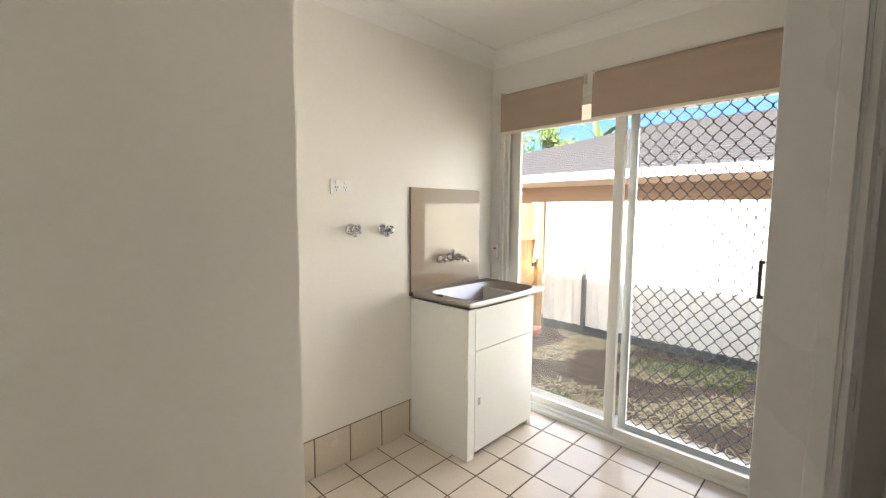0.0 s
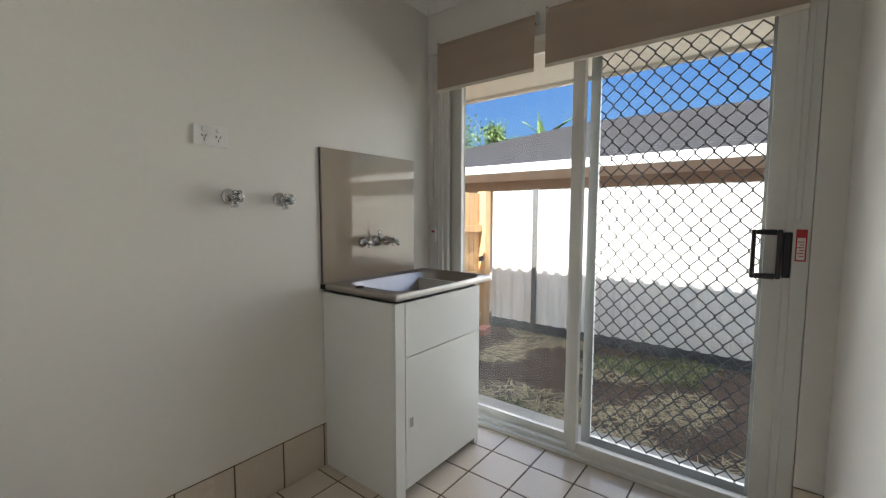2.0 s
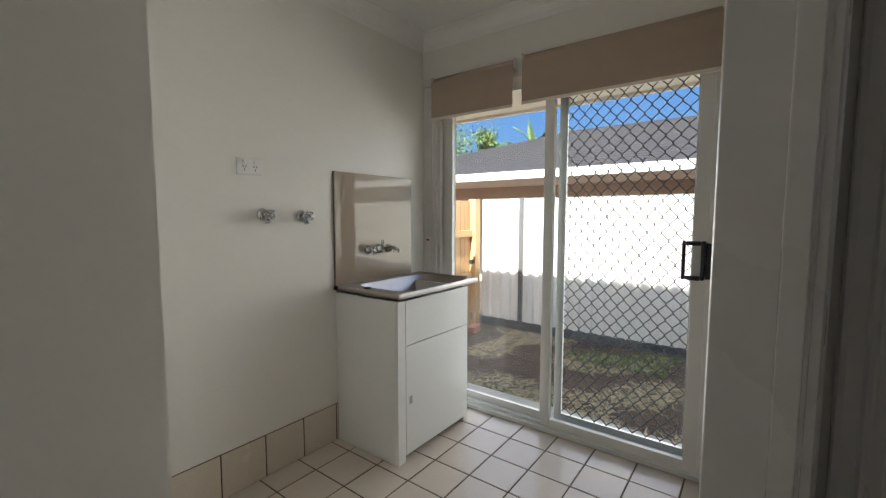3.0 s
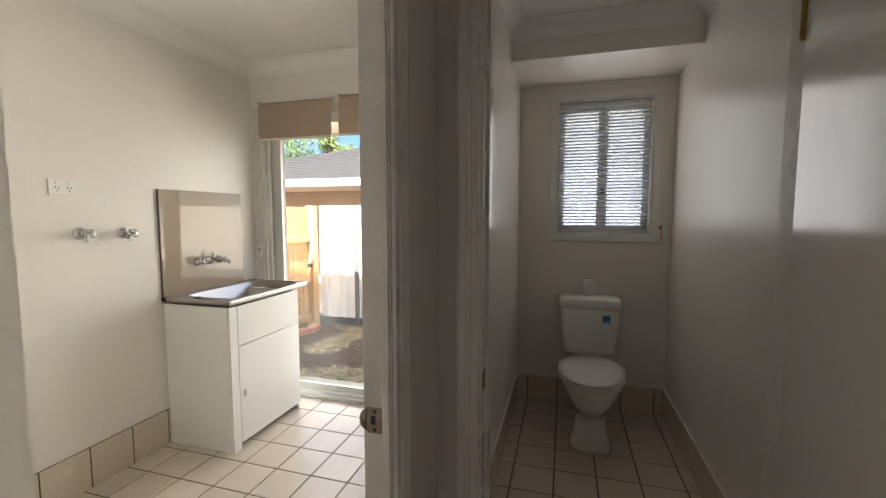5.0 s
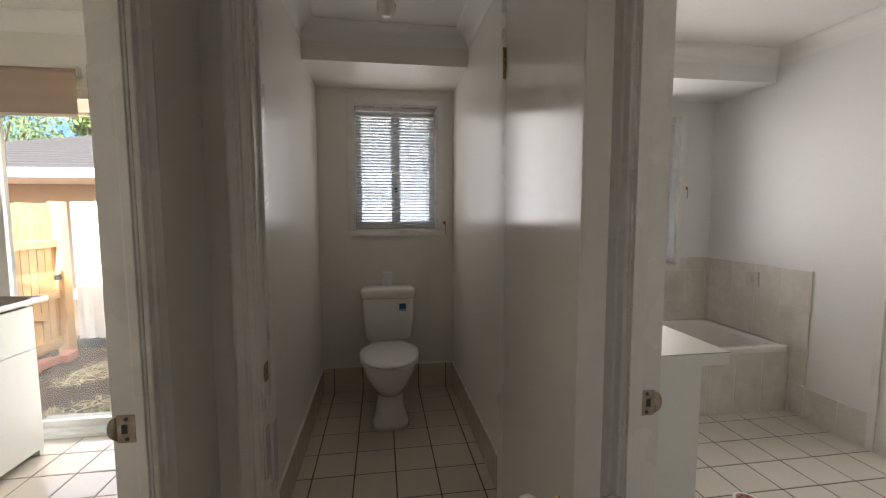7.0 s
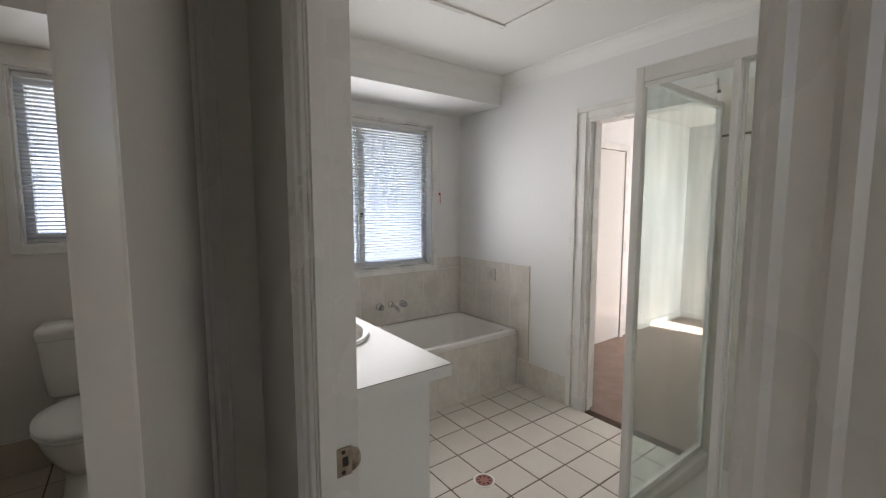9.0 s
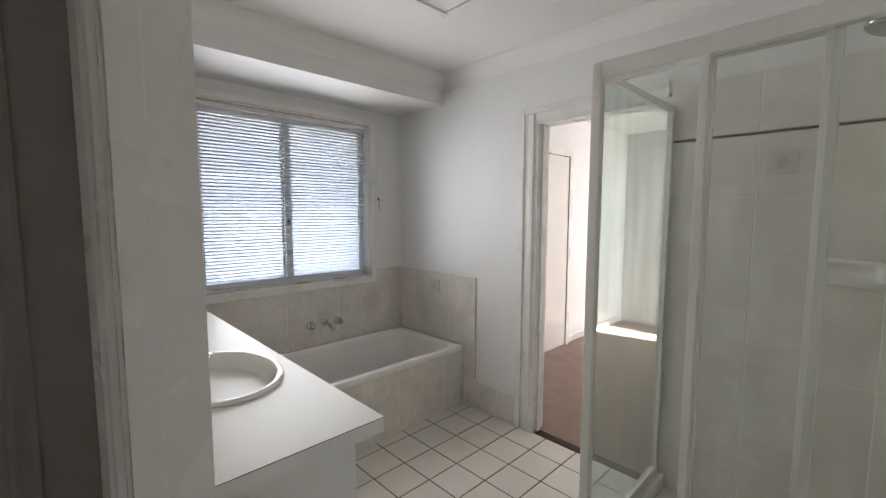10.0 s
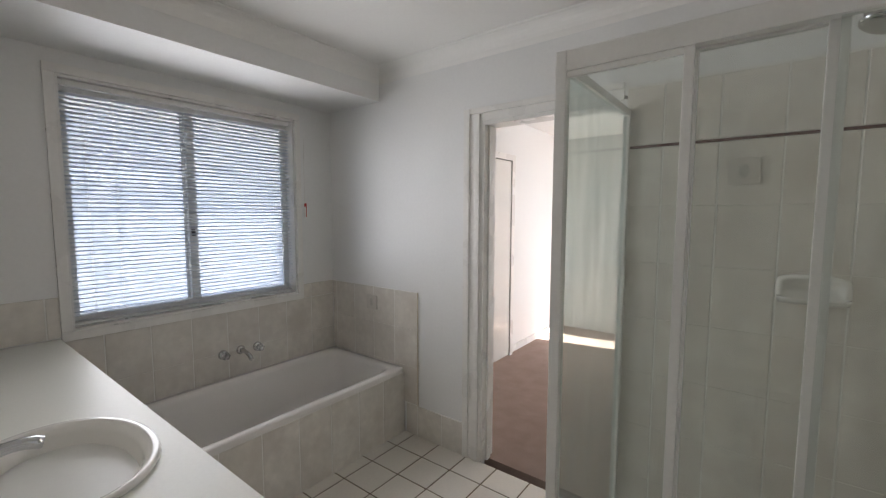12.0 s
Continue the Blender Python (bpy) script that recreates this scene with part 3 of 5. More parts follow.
fix = part("fixed_panel", boxes([(2.625, 2.65, 1.44, 1.485, 0.03, 2.06), (2.625, 2.65, 1.485, 2.14, 0.03, 0.075), (2.625, 2.65, 1.485, 2.14, 2.0, 2.06)], 0.002), ALU, sd)
part("pane", box(2.635, 2.641, 1.48, 2.15, 0.07, 2.01), GLASSD, fix, "dusty clear glass pane").visible_shadow = False
slide = part("sliding_panel", boxes([(2.565, 2.60, 1.405, 1.448, 0.035, 2.06), (2.575, 2.60, 0.64, 0.722, 0.035, 2.06), (2.575, 2.60, 0.722, 1.405, 0.035, 0.07), (2.575, 2.60, 0.722, 1.405, 2.0, 2.06)], 0.002), ALU, sd)
scr = part("screen_frame", boxes([(2.645, 2.665, 1.36, 1.405, 0.05, 2.05), (2.645, 2.665, 0.695, 0.734, 0.05, 2.05), (2.645, 2.665, 0.734, 1.36, 0.05, 0.09), (2.645, 2.665, 0.734, 1.36, 1.99, 2.05)], 0.002), ALUG, sd, "grey screen frame")


def diamond_mesh(x, y0, y1, z0, z1, w, h, r):
    """Expanded diamond lattice: wavy strands that meet at thick knots."""
    bm = bmesh.new()
    nodes = set()
    ncol, nrow = int((y1 - y0) / w) + 2, int((z1 - z0) / h) + 2

    def strand(p, q):
        a, b = Vector(p), Vector(q)
        lo = max(0.0, *((0 if abs(d) < 1e-9 else min((l - s) / d, (u - s) / d)) for s, d, l, u in ((a.y, b.y - a.y, y0, y1), (a.z, b.z - a.z, z0, z1))))
        hi = min(1.0, *((1 if abs(d) < 1e-9 else max((l - s) / d, (u - s) / d)) for s, d, l, u in ((a.y, b.y - a.y, y0, y1), (a.z, b.z - a.z, z0, z1))))
        if hi - lo < 0.05:
            return
        c, d = a.lerp(b, lo), a.lerp(b, hi)
        u = (d - c).normalized()
        n = Vector((0, -u.z, u.y)) * r
        t = Vector((r * 1.2, 0, 0))
        vs = [bm.verts.new(v) for v in (c + n, c + t, c - n, c - t, d + n, d + t, d - n, d - t)]
        for i in range(4):
            bm.faces.new((vs[i], vs[(i + 1) % 4], vs[4 + (i + 1) % 4], vs[4 + i]))

    for i in range(-1, ncol):
        for j in range(-1, nrow):
            cy, cz = y0 + i * w, z0 + j * h
            for sy in (-1, 1):
                for sz in (-1, 1):
                    # each side leaves its knots upright
                    pts = [(x, cy + sy * w * u, cz + sz * h * v) for u, v in ((0, 0.5), (0.025, 0.42), (0.25, 0.25), (0.475, 0.08), (0.5, 0))]
                    for p_, q_ in zip(pts, pts[1:]):
                        strand(p_, q_)
            for ky, kz in ((cy, cz + h / 2), (cy + w / 2, cz)):
                if y0 < ky < y1 and z0 < kz < z1:
                    nodes.add((round(ky, 4), round(kz, 4)))
    for ky, kz in sorted(nodes):
        vs = [bm.verts.new((x + dx, ky + dy, kz + dz)) for dx, dy, dz in ((0, 0.0055, 0), (0, 0, 0.009), (0, -0.0055, 0), (0, 0, -0.009), (0.005, 0, 0), (-0.005, 0, 0))]
        for a in range(4):
            bm.faces.new((vs[a], vs[(a + 1) % 4], vs[4]))
            bm.faces.new((vs[(a + 1) % 4], vs[a], vs[5]))
    bmesh.ops.recalc_face_normals(bm, faces=bm.faces)
    return bm


tagged(part("security_mesh", diamond_mesh(2.655, 0.734, 1.36, 0.09, 1.99, 0.067, 0.080, 0.003), MESHG, scr, "grey diamond mesh"), kind="stuff")
part("pane", box(2.585, 2.591, 0.718, 1.41, 0.065, 2.005), GLASS, slide, "clear glass pane").visible_shadow = False
hd = part("handle", boxes([(2.553, 2.576, 0.642, 0.666, 0.965, 1.13)], 0.004), BLACKM, slide, "black pull handle")
part("grip", boxes([(2.52, 2.55, 0.745, 0.76, 0.96, 1.14), (2.52, 2.55, 0.685, 0.745, 1.12, 1.14), (2.52, 2.55, 0.685, 0.745, 0.96, 0.98), (2.535, 2.575, 0.67, 0.685, 0.96, 1.14)], 0.005), BLACKM, hd)


def roller_blind(name, y0, y1, drop, x, ztop, label):
    b = thing(name, x, (y0 + y1) / 2, ztop, label, "roller blind")
    part("roll", cyl((x + 0.016, y0 + 0.006, ztop - 0.024), (x + 0.016, y1 - 0.006, ztop - 0.024), 0.021, n=24), BLIND, b, smooth=True)
    bm = bmesh.new()
    n = 14
    prev = None
    for i in range(n + 1):
        z = ztop - 0.02 - (ztop - 0.02 - drop) * i / n
        off = -0.005 + 0.0015 * math.sin(i * 1.1)
        row = [bm.verts.new((x + off + (0.0015 if k else 0), yy, z)) for yy, k in ((y0, 0), (y1, 0), (y1, 1), (y0, 1))]
        if prev:
            for k in range(4):
                bm.faces.new((prev[k], prev[(k + 1) % 4], row[(k + 1) % 4], row[k]))
        prev = row
    bmesh.ops.recalc_face_normals(bm, faces=bm.faces)
    part("fabric", bm, BLIND, b)
    part("bottom_bar", box(x - 0.010, x + 0.002, y0, y1, drop - 0.012, drop + 0.006, bevel=0.004), SOFFIT, b, "pale bottom rail")
    for y, s in ((y0, -1), (y1, 1)):
        part("bracket", boxes([(x - 0.002, LE - 0.0005, y + s * 0.004 - 0.002, y + s * 0.004 + 0.002, ztop - 0.048, ztop + 0.006)]), CORD, b)
    part("chain_wheel", lathe([(0.020, 0), (0.023, 0.004), (0.017, 0.007), (0.022, 0.011), (0.018, 0.016)], (x + 0.016, y1 - 0.012, ztop - 0.024), (0, 1, 0), n=18), CORD, b, smooth=True)
    return b


roller_blind("roller_blind", 1.632, 2.218, 1.88, 2.505, 2.14, "short beige fabric roller blind over the fixed pane")
roller_blind("roller_blind", 0.642, 1.575, 1.885, 2.505, 2.15, "wide beige fabric roller blind over the sliding door")


def cord_loop(y, x, ztop, zbot, label):
    c = thing("blind_cord", x, y, zbot, label, "blind cord")
    for s in (-1, 1):
        part("chain", tube([(x, y + s * 0.009, ztop), (x, y + s * 0.010, (ztop + zbot) / 2), (x, y + s * 0.008, zbot + 0.015)], 0.0022, n=6), CORD, c)
    part("chain", tube([(x, y - 0.008, zbot + 0.015), (x, y - 0.005, zbot + 0.003), (x, y, zbot), (x, y + 0.005, zbot + 0.003), (x, y + 0.008, zbot + 0.015)], 0.0022, n=6), CORD, c)
    return c


cord_loop(0.632, 2.538, 2.09, 1.165, "white beaded blind chain hanging beside the sliding door")
cord_loop(2.268, 2.538, 2.09, 1.12, "white beaded blind chain hanging in the corner")


def safety_tag(x, y, z, red_z, label, nx=1, w=0.03, h=0.09):
    t = thing("safety_tag", x, y, z, label, "tag")
    part("card", box(x - 0.002, x, y - w / 2, y + w / 2, z - h / 2, z + h / 2, bevel=0.0006, seg=1), WHITEP, t)
    return t


tg = safety_tag(2.5425, 0.618, 1.085, 0, "small red and white warning tag on the wall", w=0.032, h=0.115)
part("border", boxes([(2.539, 2.5403, 0.603, 0.6335, 1.112, 1.1415), (2.539, 2.5403, 0.603, 0.607, 1.029, 1.112), (2.539, 2.5403, 0.6295, 0.6335, 1.029, 1.112), (2.539, 2.5403, 0.607, 0.6295, 1.029, 1.034)]), RED, tg, "red border")
for k in range(6):
    part("text_bar", box(2.5393, 2.5403, 0.61, 0.61 + 0.012 + 0.006 * (k % 2), 1.046 + k * 0.010, 1.049 + k * 0.010), RED, tg)
tg = thing("cord_cleat", 2.54, 2.268, 1.065, "clear cord holder with a red label on the wall", "cord holder")
part("holder", box(2.524, 2.5425, 2.253, 2.283, 1.03, 1.115, bevel=0.005), WHITEP, tg)
part("label", box(2.5228, 2.5243, 2.257, 2.279, 1.085, 1.097), RED, tg, "red label")

# trough cabinet
CX0, CX1, CY0, CY1, CZ = 1.784, 2.395, 1.858, LN - 0.002, 0.855
cb = thing("laundry_cabinet", (CX0 + CX1) / 2, (CY0 + CY1) / 2, 0, "white laundry trough cabinet with a drop-down drawer front and a door", "cabinet")
for nm, r in (("side_panel", (CX0, CX0 + 0.016, CY0 + 0.019, CY1, 0.0, CZ - 0.02)), ("side_panel", (CX1 - 0.016, CX1, CY0 + 0.019, CY1, 0.0, CZ - 0.02)), ("back_panel", (CX0 + 0.017, CX1 - 0.017, CY1 - 0.02, CY1, 0.03, CZ - 0.02)),
              ("shelf", (CX0 + 0.017, CX1 - 0.017, CY0 + 0.03, CY1 - 0.021, 0.05, 0.066)), ("front_stile", (CX0, CX0 + 0.055, CY0 + 0.001, CY0 + 0.018, 0.0, CZ - 0.02))):
    part(nm, box(*r, bevel=0.001), LAMI, cb)
part("drawer_front", box(CX0 + 0.058, CX1, CY0, CY0 + 0.017, 0.605, CZ - 0.022, bevel=0.0015), LAMI, cb)
cdoor = part("door", box(CX0 + 0.058, CX1, CY0, CY0 + 0.017, 0.035, 0.600, bevel=0.0015), LAMI, cb)
lk = part("finger_pull", boxes([(CX0 + 0.075, CX0 + 0.108, CY0 - 0.0015, CY0 + 0.001, 0.29, 0.345)], 0.0008), WHITEP, cdoor, "white recessed finger pull")
part("recess", box(CX0 + 0.081, CX0 + 0.102, CY0 - 0.0022, CY0, 0.297, 0.338), ALUG, lk, "grey recess")
part("foot", box(CX1 - 0.03, CX1 - 0.002, CY0 + 0.004, CY0 + 0.05, 0.0, 0.034), LAMI, cb)
part("foot", box(CX0 + 0.058, CX0 + 0.075, CY0 + 0.03, CY0 + 0.05, 0.0, 0.034), LAMI, cb)

# stainless trough
tr = thing("laundry_trough", 2.09, 2.08, CZ - 0.02, "brushed stainless steel laundry trough with a rectangular bowl", "laundry trough")
TX0, TX1, TY0, TY1, TZ = 1.774, 2.495, 1.846, LN - 0.004, 0.874
bcx, bcy, ba, bb = (TX0 + TX1) / 2 + 0.036, (TY0 + TY1) / 2 - 0.008, 0.312, 0.198
rim_o = superellipse((TX0 + TX1) / 2, (TY0 + TY1) / 2, (TX1 - TX0) / 2, (TY1 - TY0) / 2, TZ - 0.028, 24, 56)


def ring(z, a, b, e):
    return superellipse(bcx, bcy, a, b, z, e, 56)


def outer(z, k, e=70):
    return superellipse((TX0 + TX1) / 2, (TY0 + TY1) / 2, (TX1 - TX0) / 2 - k, (TY1 - TY0) / 2 - k, z, e, 56)


bm = loft([outer(TZ - 0.026, 0.004), outer(TZ - 0.026, 0), outer(TZ - 0.003, 0), outer(TZ + 0.001, 0.003), outer(TZ + 0.001, 0.010), outer(TZ - 0.003, 0.016),
           ring(TZ - 0.004, ba, bb, 6), ring(TZ - 0.010, ba - 0.006, bb - 0.006, 6), ring(TZ - 0.18, ba - 0.03, bb - 0.025, 5), ring(TZ - 0.225, ba - 0.055, bb - 0.05, 4),
           ring(TZ - 0.232, 0.05, 0.04, 2)], cap0=False, cap1=True)
tb = part("bowl", bm, STEEL, tr)
for f in tb.data.polygons:
    f.use_smooth = f.center.z < TZ - 0.006 - tr.location.z and abs(f.normal.z) < 0.97
part("waste", lathe([(0.038, 0), (0.036, 0.003), (0.02, 0.004), (0.002, 0.002)], (bcx, bcy, TZ - 0.231)), CHROME, tr, "chrome waste", smooth=True)
part("bypass_plug", lathe([(0.021, 0), (0.021, 0.004), (0.015, 0.007), (0.002, 0.007)], (TX0 + 0.055, TY0 + 0.27, TZ - 0.004)), DARKRUB, tr, "black rubber bypass plug", smooth=True)
part("corner_plug", box(TX0 - 0.006, TX0 + 0.02, TY1 - 0.03, TY1, TZ - 0.026, TZ - 0.001, bevel=0.005), DARKRUB, tr, "dark rubber corner")

sp = thing("splashback", 2.10, LN, 0.88, "glossy beige glass splashback panel behind the trough", "splashback")
part("panel", box(1.782, 2.405, LN - 0.011, LN - 0.0015, 0.874, 1.492, bevel=0.001, seg=1), SPLASH, sp)
part("edge", box(1.7765, 1.7815, LN - 0.0112, LN - 0.0015, 0.874, 1.492), SPEDGE, sp, "dark edge strip")


def cross_handle(parent, at, axis, material, arms=4, r=0.024, name="handle"):
    """Four-armed tap handle round an axis."""
    ax = Vector(axis).normalized()
    side = ax.orthogonal().normalized()
    up = ax.cross(side)
    c = Vector(at)
    bm = lathe([(0.010, -0.006), (0.012, 0.0), (0.012, 0.010), (0.009, 0.014), (0.002, 0.015)], c, ax, n=18)
    for i in range(arms):
        a = 2 * math.pi * i / arms + 0.5
        d = side * math.cos(a) + up * math.sin(a)
        bm = tube([c + ax * 0.004 + d * 0.006, c + ax * 0.005 + d * (r * 0.6), c + ax * 0.006 + d * r], 0.0055, n=10, bm=bm, radii=(0.0048, 0.0042, 0.0062))
    return part(name, bm, material, parent, smooth=True)


def faceted_handle(parent, at, axis, material):
    """Clear acrylic style capstan handle with six lobes."""
    one = bmesh.new()
    rings = []
    n = 36
    for rr, h in ((0.013, 0.0), (0.021, 0.004), (0.023, 0.016), (0.020, 0.030), (0.013, 0.036)):
        rings.append([one.verts.new(((rr * (1 + 0.13 * math.cos(6 * 2 * math.pi * i / n))) * math.cos(2 * math.pi * i / n), (rr * (1 + 0.13 * math.cos(6 * 2 * math.pi * i / n))) * math.sin(2 * math.pi * i / n), h)) for i in range(n)])
    for a, b in zip(rings, rings[1:]):
        for i in range(n):
            one.faces.new((a[i], a[(i + 1) % n], b[(i + 1) % n], b[i]))
    one.faces.new(list(reversed(rings[0])))
    one.faces.new(rings[-1])
    bmesh.ops.recalc_face_normals(one, faces=one.faces)
    bmesh.ops.transform(one, matrix=Matrix.Translation(at) @ Vector(axis).to_track_quat("Z", "Y").to_matrix().to_4x4(), verts=one.verts)
    h = part("handle", one, material, parent, "clear faceted handle", smooth=True)
    ax = Vector(axis).normalized()
    part("button", lathe([(0.0085, 0), (0.0085, 0.002), (0.002, 0.0025)], Vector(at) + ax * 0.0362, axis, n=18), CHROME, h, "chrome button")
    return h


CLEAR = mat("clear_acrylic", (0.90, 0.91, 0.90), 0.05, vary=0.02, scale=20, rough_vary=0.01)
CLEAR.node_tree.nodes["Principled BSDF"].inputs["Transmission Weight"].default_value = 0.85


def washing_machine_tap(x, z, label):
    t = thing("washing_machine_tap", x, LN, z, label, "tap", group="washing machine taps")
    part("flange", lathe([(0.030, 0), (0.030, 0.004), (0.024, 0.012), (0.014, 0.016), (0.002, 0.017)], (x, LN - 0.0015, z), (0, -1, 0)), CHROME, t, "chrome wall flange", smooth=True)
    b = part("body", tube([(x, LN - 0.012, z), (x, LN - 0.03, z), (x, LN - 0.055, z)], 0.012, n=16), CHROME, t, smooth=True)
    part("outlet", lathe([(0.010, 0), (0.010, 0.022), (0.0125, 0.024), (0.0125, 0.036), (0.009, 0.036), (0.002, 0.03)], (x, LN - 0.036, z - 0.004), (0, -0.25, -1)), CHROME, b, smooth=True)
    faceted_handle(t, (x, LN - 0.052, z), (0, -1, 0), CLEAR)
    return t


washing_machine_tap(1.374, 1.257, "chrome washing machine tap with a clear handle on the wall")
washing_machine_tap(1.580, 1.251, "chrome washing machine tap with a clear handle on the wall")

st = thing("laundry_tap_set", 2.10, LN - 0.011, 1.055, "chrome wall tap set with cross handles over the trough", "tap")
for dx in (-0.085, 0.085):
    part("flange", lathe([(0.027, 0), (0.027, 0.004), (0.019, 0.022), (0.012, 0.03), (0.002, 0.031)], (2.10 + dx, LN - 0.0115, 1.052), (0, -1, 0)), CHROME, st, smooth=True)
    part("spindle", cyl((2.10 + dx, LN - 0.04, 1.052), (2.10 + dx, LN - 0.06, 1.052), 0.009), CHROME, st)
    cross_handle(st, (2.10 + dx, LN - 0.062, 1.052), (0, -1, 0), CHROME)
part("spout_base", lathe([(0.030, 0), (0.030, 0.005), (0.022, 0.03), (0.012, 0.04), (0.002, 0.04)], (2.10, LN - 0.0115, 1.055), (0, -1, 0)), CHROME, st, smooth=True)
part("spout", tube(bez((2.10, LN - 0.04, 1.055), (2.10, LN - 0.10, 1.068), (2.10, LN - 0.16, 1.075), (2.10, LN - 0.185, 1.045)), 0.010, n=14), CHROME, st, smooth=True)
part("diverter", lathe([(0.007, 0), (0.008, 0.03), (0.011, 0.035), (0.008, 0.045), (0.002, 0.046)], (2.10, LN - 0.05, 1.065)), CHROME, st, smooth=True)

gp = thing("power_point", 1.315, LN, 1.472, "white double power point with two switches on the wall", "power point")
part("plate", box(1.258, 1.374, LN - 0.010, LN - 0.001, 1.435, 1.509, bevel=0.003), WHITEP, gp)
for dx in (-0.024, 0.026):
    part("switch", lathe([(0.0085, 0), (0.0085, 0.003), (0.006, 0.005), (0.002, 0.005)], (1.315 + dx, LN - 0.0098, 1.493), (0, -1, 0), n=16), WHITEP, gp)
    for sx, sz, tilt in ((-0.007, 0.006, 30), (0.007, 0.006, -30), (0, -0.008, 0)):
        b = box(-0.0012, 0.0012, -0.0012, 0.0004, -0.005, 0.005)
        bmesh.ops.transform(b, matrix=Matrix.Translation((1.315 + dx + sx, LN - 0.010, 1.465 + sz)) @ Matrix.Rotation(radians(-tilt), 4, "Y"), verts=b.verts)
        part("socket_slot", b, DARKRUB, gp)

# ---- windows with venetian blinds ----


def window(name, win, label, tag_z, stile_at):
    a, b, c, d = win
    w = thing(name, EX, (a + b) / 2, c, label, "window", kind="structure")
    ar = part("architrave", boxes([(EX - 0.015, EX + 0.002, a - 0.042, b + 0.042, d, d + 0.042), (EX - 0.015, EX + 0.002, a - 0.042, b + 0.042, c - 0.042, c), (EX - 0.015, EX + 0.002, a - 0.042, a, c, d),
                                   (EX - 0.015, EX + 0.002, b, b + 0.042, c, d)], 0.003), TRIM, w, "white painted architrave")
    part("reveal", boxes([(EX, EX + 0.10, a, a + 0.012, c, d), (EX, EX + 0.10, b - 0.012, b, c, d), (EX, EX + 0.10, a + 0.012, b - 0.012, c, c + 0.012), (EX, EX + 0.10, a + 0.012, b - 0.012, d - 0.012, d)]), TRIM, w)
    x = EX + 0.085
    m = stile_at
    part("window_frame", boxes([(x, x + 0.06, a + 0.012, a + 0.05, c + 0.012, d - 0.012), (x, x + 0.06, b - 0.05, b - 0.012, c + 0.012, d - 0.012), (x, x + 0.06, a + 0.05, b - 0.05, c + 0.012, c + 0.06),
                                (x, x + 0.06, a + 0.05, b - 0.05, d - 0.06, d - 0.012), (x, x + 0.03, m - 0.03, m + 0.018, c + 0.06, d - 0.06), (x + 0.03, x + 0.05, m - 0.02, m + 0.03, c + 0.06, d - 0.06)], 0.002), ALU, w, "white aluminium sliding frame")
    part("latch", boxes([(x - 0.008, x, m - 0.012, m + 0.008, (c + d) / 2 - 0.17, (c + d) / 2 - 0.13)], 0.002), DARKRUB, w, "black latch")
    part("pane", box(x + 0.012, x + 0.017, a + 0.05, m - 0.02, c + 0.06, d - 0.06), OBSCURE, w, "obscure glass pane").visible_shadow = False
    part("pane", box(x + 0.038, x + 0.043, m + 0.02, b - 0.05, c + 0.06, d - 0.06), OBSCURE, w, "obscure glass pane").visible_shadow = False
    return w


def venetian(win, tilt, label, ladders):
    a, b, c, d = win
    a, b = a + 0.016, b - 0.016
    v = thing("venetian_blind", EX + 0.045, (a + b) / 2, d - 0.012, label, "venetian blind")
    x = EX + 0.045
    part("head_rail", box(x - 0.014, x + 0.014, a, b, d - 0.040, d - 0.0135, bevel=0.002), ALU, v)
    z0 = c + 0.030
    part("bottom_rail", box(x - 0.013, x + 0.013, a, b, z0 - 0.012, z0 - 0.002, bevel=0.003), ALU, v)
    pitch, w = 0.0215, 0.0125
    bm = bmesh.new()
    rows = []
    for s in (-1, -0.5, 0, 0.5, 1):
        rows.append((s * w, 0.0022 * (1 - s * s)))
    up = [[bm.verts.new((u, y, h + 0.0002)) for u, h in rows] for y in (a - (a + b) / 2, b - (a + b) / 2)]
    dn = [[bm.verts.new((u, y, h - 0.0002)) for u, h in rows] for y in (a - (a + b) / 2, b - (a + b) / 2)]
    for i in range(4):
        bm.faces.new((up[0][i], up[0][i + 1], up[1][i + 1], up[1][i]))
        bm.faces.new((dn[0][i + 1], dn[0][i], dn[1][i], dn[1][i + 1]))
    bmesh.ops.rotate(bm, cent=(0, 0, 0), matrix=Matrix.Rotation(radians(tilt), 3, "Y"), verts=bm.verts)
    bmesh.ops.recalc_face_normals(bm, faces=bm.faces)
    for f in bm.faces:
        f.smooth = True
    me = bpy.data.meshes.new("slat")
    bm.to_mesh(me)
    bm.free()
    me.materials.append(SLAT)
    n = int((d - 0.045 - z0) / pitch)
    for i in range(n):
        ob = new("slat", me)
        ob.parent = v
        ob.location = (0, 0, z0 + 0.008 + i * pitch - (d - 0.012))
        ob.rotation_euler = (random.uniform(-0.0012, 0.0012), random.uniform(-0.015, 0.015), 0)
    for y in ladders:
        part("ladder_cord", boxes([(x - 0.0135, x - 0.0125, y - 0.0008, y + 0.0008, z0, d - 0.04), (x + 0.0125, x + 0.0135, y - 0.0008, y + 0.0008, z0, d - 0.04)]), CORD, v)
    return v


